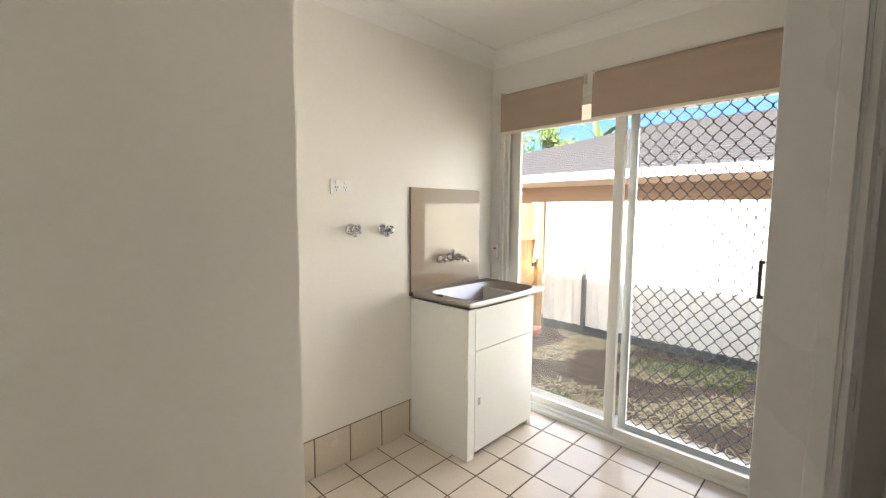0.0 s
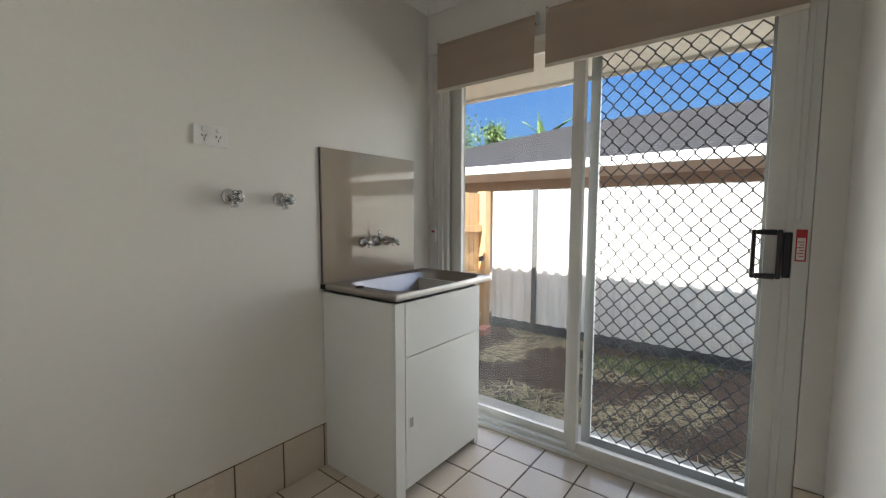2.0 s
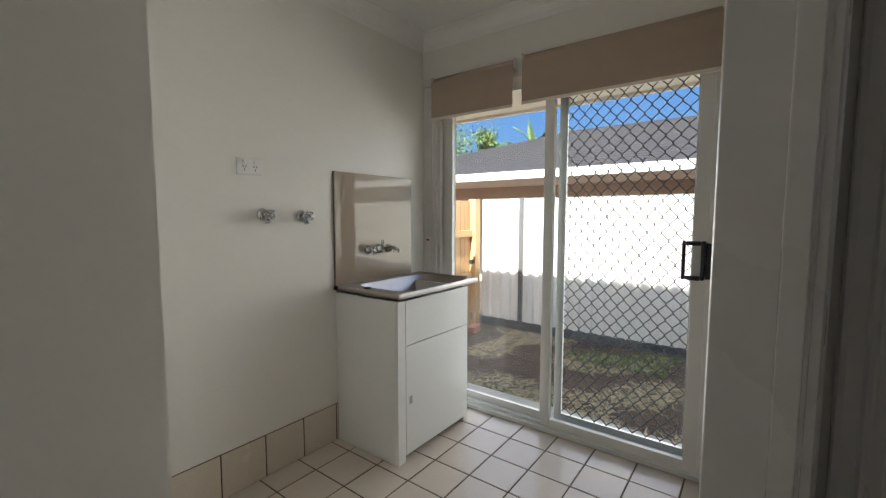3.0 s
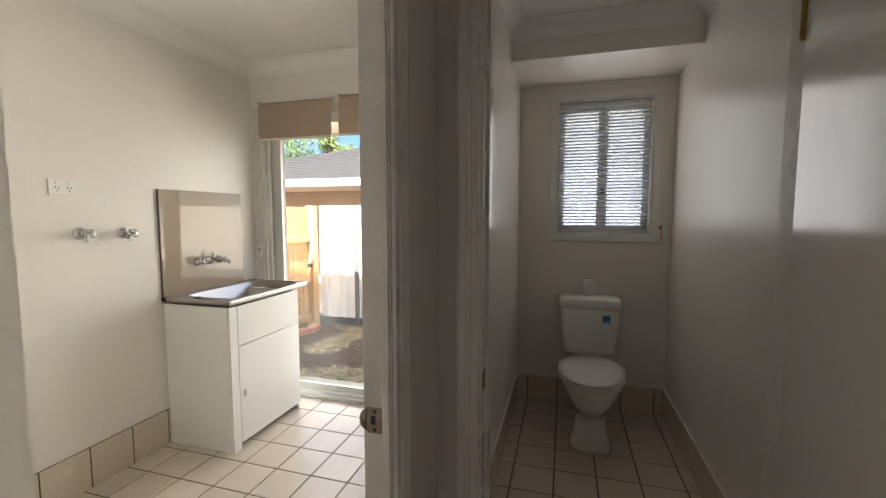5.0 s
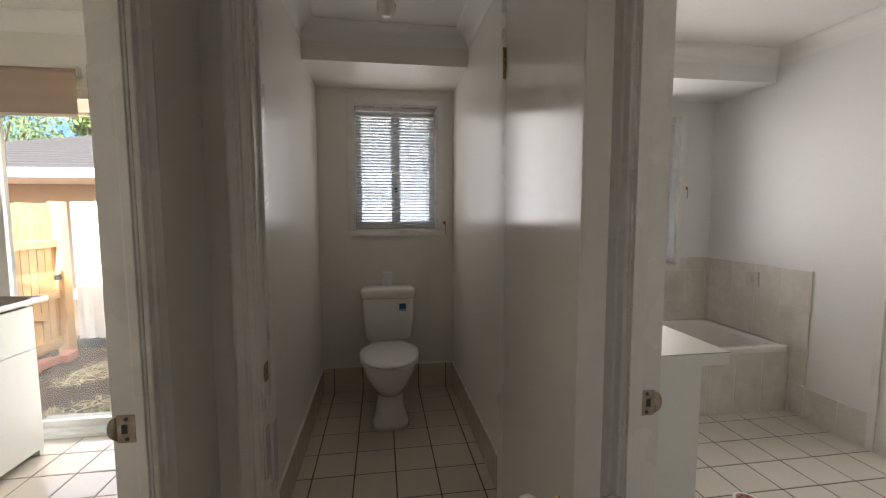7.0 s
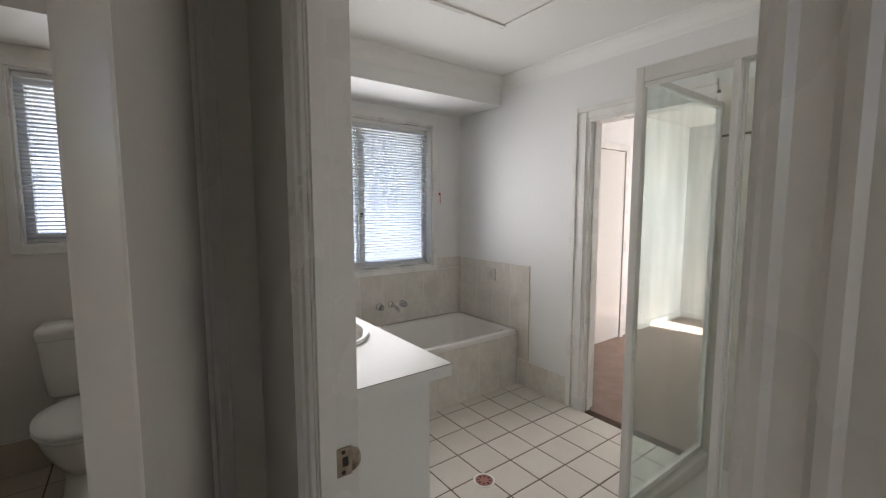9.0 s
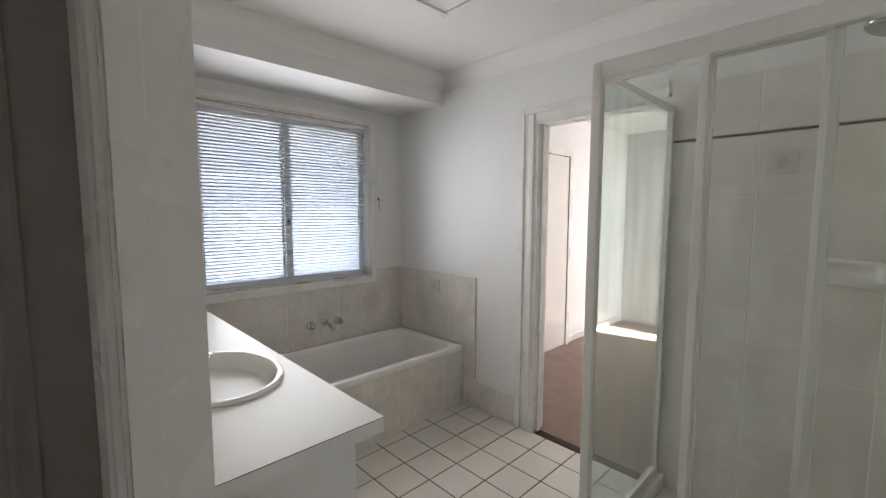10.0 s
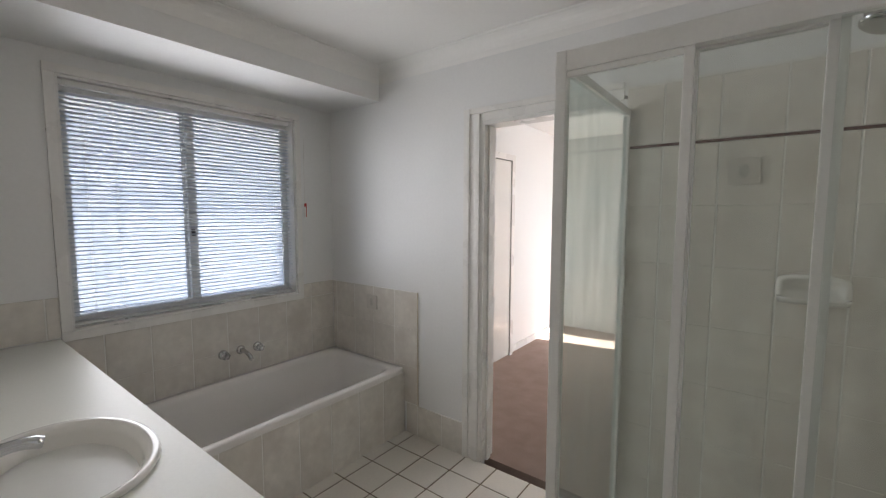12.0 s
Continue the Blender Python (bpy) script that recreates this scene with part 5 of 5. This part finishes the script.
sh = part("shade", one, PORC, lp, "frosted glass tulip shade", smooth=True)
so = sh.modifiers.new("thickness", "SOLIDIFY")
so.thickness = 0.003

# ---- bedroom beyond ----
BY = BS - 0.115
whole("floor_bedroom", box(-0.3, 2.5, -6.15, BS - 0.06, -0.1, 0.004), CARPET, "mauve brown cut-pile carpet", "carpet", kind="structure")
wall("wall_bedroom_east", [(2.42, 2.54, -6.15, BY, -0.1, TOP)], WALLB)
wall("wall_bedroom_south", [(-0.3, 2.42, -6.12, -6.0, -0.1, TOP)], WALLB)
wall("wall_bedroom_west", [(0.38, 0.50, -5.56, BY, -0.1, TOP), (0.38, 0.50, -6.0, -5.94, -0.1, TOP), (0.38, 0.50, -5.94, -5.56, 2.32, TOP)], WALLB, "painted bedroom wall with a tall opening")
rb = thing("wardrobe_door", 2.40, -3.8, 0, "white flush wardrobe door in a painted frame", "door")
part("frame", boxes([(2.375, 2.4195, -4.56, -4.50, 0.0, 2.06), (2.375, 2.4195, -3.02, -2.96, 0.0, 2.06), (2.375, 2.4195, -4.50, -3.02, 2.0, 2.06)], 0.003), TRIM, rb)
part("leaf", box(2.388, 2.418, -4.495, -3.76, 0.012, 1.995, bevel=0.002), DOORP, rb)
part("leaf", box(2.388, 2.418, -3.755, -3.025, 0.012, 1.995, bevel=0.002), DOORP, rb)
whole("baseboard_bedroom", boxes([(2.405, 2.4195, -5.99, -4.56, 0, 0.075), (0.0, 2.405, -5.9995, -5.985, 0, 0.075)], 0.003), TRIM, "white painted skirting board", "skirting", kind="structure")
whole("floor_hall", box(HW, HE, HS_, HN, -0.1, 0.002), CARPET, "mauve brown cut-pile carpet", "carpet", kind="structure")
whole("threshold_hall", boxes([(0.03, LJ, HN, LS, -0.1, 0.0), (0.03, BJ, BN, HS_, -0.1, 0.0), (HE, TW, -0.416, 0.322, -0.1, 0.0)]), TRIM, "painted door threshold", "threshold", kind="structure")

# ---- outside ----
GZ = -0.20
gx = [-300.0, -20.0, 2.0] + [2.9 + 0.036 * i for i in range(62)] + [8.0, 30.0, 400.0]
gy = [-400.0, -30.0, -8.0] + [-1.6 + 0.05 * i for i in range(104)] + [8.0, 30.0, 400.0]
gb = bmesh.new()
gv = []
for i, x in enumerate(gx):
    col = []
    for j, y in enumerate(gy):
        dz = 0.0
        if 3 < i < len(gx) - 4 and 3 < j < len(gy) - 4:
            dz = 0.022 * noise.noise(Vector((x * 2.3, y * 2.3, 0.7))) + 0.012 * noise.noise(Vector((x * 9, y * 9, 4.2))) + random.uniform(-0.005, 0.005) - 0.012
        col.append(gb.verts.new((x, y, GZ + dz)))
    gv.append(col)
for i in range(len(gx) - 1):
    for j in range(len(gy) - 1):
        gb.faces.new((gv[i][j], gv[i + 1][j], gv[i + 1][j + 1], gv[i][j + 1]))
whole("ground", gb, SOIL, "bare brown soil with patches of grass and dry clippings", "ground", kind="structure", smooth=True)
FX = 5.10
fence = thing("steel_fence", 5.1, -1.6, -0.2, "cream corrugated steel boundary fence with grey posts", "fence")


def corrugated(name, y0, y1, z0, z1, label):
    """Steel fence sheet with trapezoid ribs and a scalloped top."""
    bm = bmesh.new()
    pitch, d = 0.145, 0.032
    prof = []
    y = y0
    while y < y1 - 1e-6:
        for u, x in ((0, 0), (0.35, 0), (0.5, d), (0.85, d)):
            if y + u * pitch <= y1:
                prof.append((y + u * pitch, x))
        y += pitch
    prof.append((y1, 0))
    lo = [bm.verts.new((FX + x, yy, z0)) for yy, x in prof]
    hi = [bm.verts.new((FX + x, yy, z1)) for yy, x in prof]
    for i in range(len(prof) - 1):
        bm.faces.new((lo[i], lo[i + 1], hi[i + 1], hi[i]))
    ob = part(name, bm, FENCE, fence)
    so = ob.modifiers.new("thickness", "SOLIDIFY")
    so.thickness = 0.0015
    return ob


FT = 1.468
ylist = [-6.56, -4.21, -1.86, 0.49, 2.84, 3.43]
for a, b in zip(ylist, ylist[1:]):
    corrugated("panel", a + 0.02, b - 0.02, GZ + 0.10, FT, "")
    part("rail", boxes([(FX + 0.036, FX + 0.06, a + 0.03, b - 0.03, FT - 0.04, FT + 0.010)], 0.003), POST, fence, "grey top rail")
    part("plinth", boxes([(FX - 0.01, FX + 0.05, a + 0.025, b - 0.025, GZ - 0.02, GZ + 0.105)], 0.004), PLINTH, fence, "dark plinth board")
for y in ylist[:-1]:
    part("post", boxes([(FX - 0.025, FX + 0.06, y - 0.026, y + 0.026, GZ - 0.1, FT + 0.012)], 0.004), POST, fence, "grey steel post")

# timber gate across the side path
gt = thing("timber_gate", 4.2, 3.5, GZ, "pale timber paling gate across the side path", "gate")
GY = 3.5
x = 3.30
while x < 4.93:
    w = 0.095
    part("paling", box(x, x + w, GY, GY + 0.018, GZ + 0.06, FT - 0.02 + random.uniform(-0.008, 0.008), bevel=0.002, seg=1), TIMBER, gt)
    x += w + 0.006
for z in (0.10, 0.62, 1.18):
    part("rail", box(3.30, 4.93, GY - 0.04, GY - 0.0005, GZ + z, GZ + z + 0.085, bevel=0.003), TIMBER, gt)
part("brace", (lambda bm: (bmesh.ops.rotate(bm, cent=(4.1, GY - 0.02, GZ + 0.66), matrix=Matrix.Rotation(radians(19), 3, "Y"), verts=bm.verts), bm)[1])(box(3.40, 4.80, GY - 0.038, GY - 0.001, GZ + 0.62, GZ + 0.70, bevel=0.002)), TIMBER, gt)
whole("gate_post", box(4.94, 5.06, GY - 0.08, GY + 0.03, GZ - 0.05, FT + 0.0, bevel=0.006), TIMBER, "square pale timber gate post", "gate post")
part("gate_latch", box(4.86, 4.95, GY - 0.055, GY - 0.04, 0.62, 0.68, bevel=0.003), PLINTH, gt, "dark gate latch")
for k, (bx, by, rz) in enumerate(((4.2, 3.30, 5), (4.45, 3.33, -8), (4.68, 3.27, 12))):
    b = box(-0.115, 0.115, -0.055, 0.055, 0, 0.076, bevel=0.003)
    bmesh.ops.transform(b, matrix=pose(bx, by, GZ, 0, 0, rz), verts=b.verts)
    whole("loose_brick", b, MUDRED, "loose red brick lying at the foot of the gate", "brick", group="loose bricks")

# neighbour's house: brick wall, eave, gutter and hipped tile roof
nb = thing("neighbour_house", 8.5, 2.0, GZ, "single storey tan brick house with a dark grey tiled hip roof", "house")
NX, EZ, NY0, NY1 = 8.2, 1.88, -3.6, 8.6
part("wall", boxes([(NX, NX + 6, NY0 + 0.6, NY1 - 0.6, GZ, EZ)]), BRICK, nb, "tan brick wall")
part("soffit", box(6.62, NX + 7, NY0, NY1, EZ - 0.02, EZ), SOFFIT, nb, "beige eave lining")
part("gutter", boxes([(6.52, 6.64, NY0, NY1, EZ - 0.03, EZ + 0.10), (6.64, NX + 7, NY1 - 0.02, NY1 + 0.10, EZ - 0.03, EZ + 0.10), (6.64, NX + 7, NY0 - 0.10, NY0 + 0.02, EZ - 0.03, EZ + 0.10)], 0.01), FASCIA, nb, "cream gutter and fascia")
RX, RZ, HS = 11.0, 3.42, 3.0
whole_roof = loft([[(6.60, NY0, EZ + 0.09), (15.4, NY0, EZ + 0.09), (15.4, NY1, EZ + 0.09), (6.60, NY1, EZ + 0.09)], [(RX - 0.02, NY0 + HS, RZ), (RX + 0.02, NY0 + HS, RZ), (RX + 0.02, NY1 - 4.4, RZ), (RX - 0.02, NY1 - 4.4, RZ)]])
roof = part("roof", whole_roof, ROOFT, nb, "dark grey concrete roof tiles")
tb_ = None
CO = 24
for k in range(CO):
    u0, u1 = k / CO, (k + 1) / CO
    xa, za = 6.60 + (RX - 6.60) * u0, EZ + 0.09 + (RZ - EZ - 0.09) * u0
    xb, zb = 6.60 + (RX - 6.60) * u1, EZ + 0.09 + (RZ - EZ - 0.09) * u1
    ya, yb = NY0 + HS * u0 + 0.02, NY1 - 4.4 * u0 - 0.02
    yc, yd = NY0 + HS * u1 + 0.02, NY1 - 4.4 * u1 - 0.02
    tb_ = loft([[(xa, ya, za + 0.004), (xb, yc, zb + 0.004), (xb, yd, zb + 0.004), (xa, yb, za + 0.004)], [(xa, ya, za + 0.035), (xb, yc, zb + 0.008), (xb, yd, zb + 0.008), (xa, yb, za + 0.035)]], bm=tb_)
tagged(part("tile_courses", tb_, ROOFT, roof), kind="stuff")
# own eave over the sliding door, brick reveal beside it
whole("eave", boxes([(2.795, 3.42, LS + 0.002, 3.2, 2.09, 2.11), (OUT + 0.002, 3.42, -6.3, LS, 2.09, 2.11), (3.42, 3.46, -6.3, 3.2, 2.07, 2.30)], 0.004), SOFFIT, "beige eave lining and fascia over the door", "eave", kind="structure")
whole("gutter_own", boxes([(3.461, 3.56, -6.3, 3.2, 2.13, 2.28)], 0.01), FASCIA, "cream roof gutter", "gutter", kind="structure")
whole("roof_own", loft([[(2.5, -6.3, 2.69), (3.5, -6.3, 2.31), (3.5, 3.2, 2.31), (2.5, 3.2, 2.69)], [(2.5, -6.3, 2.73), (3.5, -6.3, 2.35), (3.5, 3.2, 2.35), (2.5, 3.2, 2.73)]]), ROOFT, "tiled roof slope of the house", "roof", kind="structure")
wall("wall_outer_brick", [(2.685, 2.79, 2.225, 3.2, GZ, 2.088)], MORTAR, "tan brick wall beside the sliding door")
whole("door_step", box(2.67, 2.95, 0.60, 2.225, GZ, -0.03, bevel=0.006), MORTAR, "concrete sill below the sliding door", "sill", kind="structure")


# trees and a palm beyond the roofs
def tree(name, x, y, h, crown_r, seed, label):
    rnd = random.Random(seed)
    t = thing(name, x, y, GZ, label, "tree")
    bm = tube([(x, y, GZ), (x + 0.1, y, GZ + h * 0.3), (x - 0.05, y + 0.1, GZ + h * 0.62)], 0.2, n=9, radii=(0.26, 0.19, 0.11))
    limbs = []
    for k in range(9):
        a = 2 * math.pi * k / 9 + rnd.uniform(-0.3, 0.3)
        e = Vector((x + crown_r * rnd.uniform(0.4, 0.85) * math.cos(a), y + crown_r * rnd.uniform(0.4, 0.85) * math.sin(a), GZ + h * rnd.uniform(0.6, 0.95)))
        s = Vector((x, y, GZ + h * rnd.uniform(0.35, 0.6)))
        bm = tube([s, s.lerp(e, 0.5) + Vector((0, 0, 0.2)), e], 0.05, n=6, bm=bm, radii=(0.08, 0.05, 0.02))
        limbs.append(e)
    part("trunk", bm, BARK, t)
    cb_ = bmesh.new()
    for k in range(5200):
        e = rnd.choice(limbs)
        p = e + Vector((rnd.gauss(0, 1), rnd.gauss(0, 1), rnd.gauss(0, 0.75))) * crown_r * 0.24
        q = Euler((rnd.uniform(0, 6.3), rnd.uniform(0, 6.3), rnd.uniform(0, 6.3))).to_matrix()
        s = rnd.uniform(0.05, 0.10)
        vs = [cb_.verts.new(p + q @ Vector(v)) for v in ((-s, 0, 0), (0, s * 0.45, 0.01), (s, 0, 0), (0, -s * 0.45, 0.01))]
        cb_.faces.new(vs)
    part("crown", cb_, LEAF, t, "light green leaves")


tree("garden_tree", 17.0, 13.4, 5.9, 2.2, 3, "leafy light green garden tree behind the roof")
tree("garden_tree", 17.0, 10.1, 5.2, 0.95, 8, "small leafy green tree behind the roof")

tree("garden_tree", 8.6, -5.3, 3.0, 1.3, 12, "bushy yellow-green garden tree behind the fence")

bn = thing("banana_palm", 17.0, 8.2, GZ, "banana palm with upright torn leaves behind the roof", "palm")
part("stem", tube([(17, 8.2, GZ), (17.05, 8.2, 3.95)], 0.12, n=10, radii=(0.16, 0.10)), BARK, bn)
for k, (a, lean, ln) in enumerate(((0.4, 0.35, 1.6), (2.4, 0.5, 1.5), (1.4, 0.15, 1.75), (4.2, 0.75, 1.5), (5.4, 0.9, 1.4))):
    bm = bmesh.new()
    prev = None
    dirv = Vector((math.cos(a) * 0.35, math.sin(a), 0)).normalized()
    sd_ = Vector((-dirv.y, dirv.x, 0))
    for i in range(13):
        u = i / 12
        c = Vector((17.05, 8.2, 3.85)) + dirv * ln * lean * u * u * 1.2 + Vector((0, 0, ln * (u - 0.35 * lean * u * u)))
        wd_ = 0.24 * math.sin(math.pi * min(1, 0.12 + u * 0.9)) * (1 - 0.35 * (i % 2))
        row = [bm.verts.new(c - sd_ * wd_ + Vector((0, 0, -0.05))), bm.verts.new(c), bm.verts.new(c + sd_ * wd_ + Vector((0, 0, -0.05)))]
        if prev:
            for j in range(2):
                bm.faces.new((prev[j], prev[j + 1], row[j + 1], row[j]))
        prev = row
    part("leaf", bm, LEAF, bn)

# far sky beyond the roofs
SKYB = bpy.data.materials.new("far_sky")
SKYB.use_nodes = True
n_, l_ = SKYB.node_tree.nodes, SKYB.node_tree.links
n_.remove(n_["Principled BSDF"])
em = n_.new("ShaderNodeEmission")
geo_ = n_.new("ShaderNodeNewGeometry")
sep = n_.new("ShaderNodeSeparateXYZ")
rmp = n_.new("ShaderNodeValToRGB")
mr_ = n_.new("ShaderNodeMapRange")
mr_.inputs["From Max"].default_value = 45.0
l_.new(geo_.outputs["Position"], sep.inputs[0])
l_.new(sep.outputs["Z"], mr_.inputs["Value"])
l_.new(mr_.outputs["Result"], rmp.inputs["Fac"])
rmp.color_ramp.elements[0].color, rmp.color_ramp.elements[1].color = (0.32, 0.62, 1.0, 1), (0.06, 0.27, 0.95, 1)
l_.new(rmp.outputs["Color"], em.inputs["Color"])
em.inputs["Strength"].default_value = SKY_GLOW
l_.new(em.outputs[0], n_["Material Output"].inputs["Surface"])
whole("backdrop", box(80, 81, -110, 130, -2, 75), SKYB, "clear blue sky", "sky", kind="structure")

# grass, straw and clods in the strip of yard
rnd = random.Random(5)


def blades(name, count, material, label, zone, length, lift, dense):
    bm = bmesh.new()
    made = 0
    while made < count:
        x, y = rnd.uniform(zone[0], zone[1]), rnd.uniform(zone[2], zone[3])
        if noise.noise(Vector((x * 1.7, y * 1.7, 3.1))) < dense(x, y):
            continue
        made += 1
        a = rnd.uniform(0, 6.3)
        ln = rnd.uniform(*length)
        up = rnd.uniform(*lift)
        w = 0.0022 if material is GRASS else 0.0034
        b = Vector((x, y, GZ + 0.001))
        d = Vector((math.cos(a), math.sin(a), 0))
        s = Vector((-d.y, d.x, 0)) * w
        m_, e_ = b + d * ln * 0.5 + Vector((0, 0, up)), b + d * ln + Vector((0, 0, up * 0.9))
        v = [bm.verts.new(q) for q in (b - s, b + s, m_ + s, m_ - s, e_)]
        bm.faces.new((v[0], v[1], v[2], v[3]))
        bm.faces.new((v[3], v[2], v[4]))
    return whole(name, bm, material, label, "grass", kind="stuff")


blades("grass", 5200, GRASS, "patchy short green grass", (2.95, 5.05, -1.2, 3.4), (0.03, 0.09), (0.015, 0.05), lambda x, y: 0.62 - 0.70 * (x > 4.35 and y < 2.0))
blades("dry_clippings", 6500, STRAW, "scattered dry grass clippings", (2.95, 5.05, -0.6, 3.4), (0.05, 0.17), (0.002, 0.02), lambda x, y: 0.0)
# ---- pieces: tiles and bricks ----
tiled_floor("floor_laundry", 0.625, LE, LS, LN, 2.365, 1.545, FTILE, "cream glazed square floor tiles with dark grout")
tiled_floor("floor_toilet", TW, EX, TS, TN, 2.349, 0.126, FTILE, "cream glazed square floor tiles with dark grout")
tiled_floor("floor_bathroom", BW, EX, BS, BN, 2.137, -2.141, FTILEB, "off-white glazed square floor tiles with brown grout")
tiled_strip("skirting_laundry", [("x", 0.625, LE, 1.560, PITCH, LN, -1), ("y", LS, 0.592, 0.40, PITCH, LE, -1), ("x", LJ + 0.075, LE - 0.009, 1.560, PITCH, LS, 1)], 0.205, 0.0, SKTILE, GROUT, "cream glazed skirting tiles")
tiled_strip("skirting_toilet", [("x", TW + 0.005, EX, 2.349, PITCH, TN, -1), ("x", TW + 0.005, EX, 2.349, PITCH, TS, 1), ("y", TS + 0.009, TN - 0.009, 0.126, PITCH, EX, -1)], 0.183, 0.0, SKTILE, GROUT, "cream glazed skirting tiles")
whole("skirting_trim", boxes([(TW + 0.005, EX, TN - 0.010, TN - 0.0005, 0.1835, 0.191), (TW + 0.005, EX, TS + 0.0005, TS + 0.010, 0.1835, 0.191), (EX - 0.010, EX - 0.0005, TS + 0.010, TN - 0.010, 0.1835, 0.191)]), TRIM, "white sealant line over the skirting tiles", "trim", kind="structure")


def tiled_wall(name, rows, label, ph=0.25):
    """Wall tiles in courses. rows: axis, lo, hi, start, face, out, z0, z1, top."""
    bm = None
    for ax, lo, hi, start, face, out, z0, z1, top in rows:
        f0, f1 = sorted((face, face + out * 0.0062))
        bm = box(*((lo, hi, f0, f1) if ax == "x" else (f0, f1, lo, hi)), z0, z1, bm=bm)
    bed = whole(name, bm, WGROUT, label, "wall tiles", kind="structure")
    for ax, lo, hi, start, face, out, z0, z1, top in rows:
        for a, b in spans(lo, hi, start, 0.203):
            for c, d in spans(z0, z1, top, ph):
                mid = face + out * 0.004
                a2, b2, c2, d2 = a - 0.0005, b + 0.0005, c - 0.0024, d + 0.0024
                ob = new("tile", tile_mesh(*((b2 - a2, 0.008) if ax == "x" else (0.008, b2 - a2)), d2 - c2, name, WTILE))
                ob.location = ((a + b) / 2, mid, (c + d) / 2) if ax == "x" else (mid, (a + b) / 2, (c + d) / 2)
                ob.parent = bed


tiled_wall("tiles_shower", [("x", BW, 0.86, 0.305, BS, 1, 0.035, 1.761, 1.761), ("x", BW, 0.86, 0.305, BS, 1, 1.774, 2.035, 1.774), ("y", BS + 0.009, sy, -2.4, BW, 1, 0.035, 1.761, 1.761), ("y", BS + 0.009, sy, -2.4, BW, 1, 1.774, 2.035, 1.774)],
           "marbled beige wall tiles in the shower")
whole("border_shower", boxes([(BW, 0.86, BS, BS + 0.0095, 1.7618, 1.7732), (BW, BW + 0.0095, BS + 0.0095, sy, 1.7618, 1.7732)], 0.0015), BORDER, "narrow dark brown border tiles", "border", kind="structure")
tiled_wall("tiles_bath", [("y", BS + 0.009, -1.155, -2.53, EX, -1, 0.40, 0.862, 0.862), ("y", -1.155, BN, -0.90, EX, -1, 0.884, 1.075, 0.884), ("y", BS + 0.009, -2.468, -2.53, EX, -1, 0.865, 0.962, 0.865),
                          ("x", 2.105, EX - 0.009, 2.31, BS, 1, 0.205, 0.962, 0.962), ("x", 1.743, 2.2, 2.31, BS, 1, 0.0, 0.203, 0.203)], "marbled beige wall tiles round the bath")
whole("tile_trim", boxes([(2.1015, 2.1045, BS + 0.0005, BS + 0.0095, 0.205, 0.962)]), SKTILE, "thin brown tile edge", "trim", kind="structure")
tiled_wall("tiles_bath_hob", [("y", BS + 0.009, -1.09, -2.53, BX0 + 0.012, -1, 0.0, 0.41, 0.41)], "marbled beige tiles on the front of the bath hob", ph=0.42)

bw_ = whole("brick_reveal", boxes([(2.79, 2.792, 2.23, 3.19, GZ, 2.085)]), MORTAR, "brick facing beside the sliding door", "brick wall", kind="structure")
me_b = bpy.data.meshes.new("brick")
b = box(-0.052, 0.052, -0.115, 0.115, -0.038, 0.038, bevel=0.004, seg=1)
b.to_mesh(me_b)
b.free()
me_b.materials.append(BRICK)
z, k = GZ + 0.04, 0
while z < 2.05:
    for j in range(3):
        ob = new("brick", me_b)
        ob.parent = bw_
        ob.location = (2.745 + random.uniform(-0.002, 0.002), 2.352 + j * 0.24 + (0.0 if k % 2 else 0.05) - 0.006 + random.uniform(-0.006, 0.006), z)
        ob.rotation_euler = (0, 0, random.uniform(-0.02, 0.02))
    z += 0.086
    k += 1
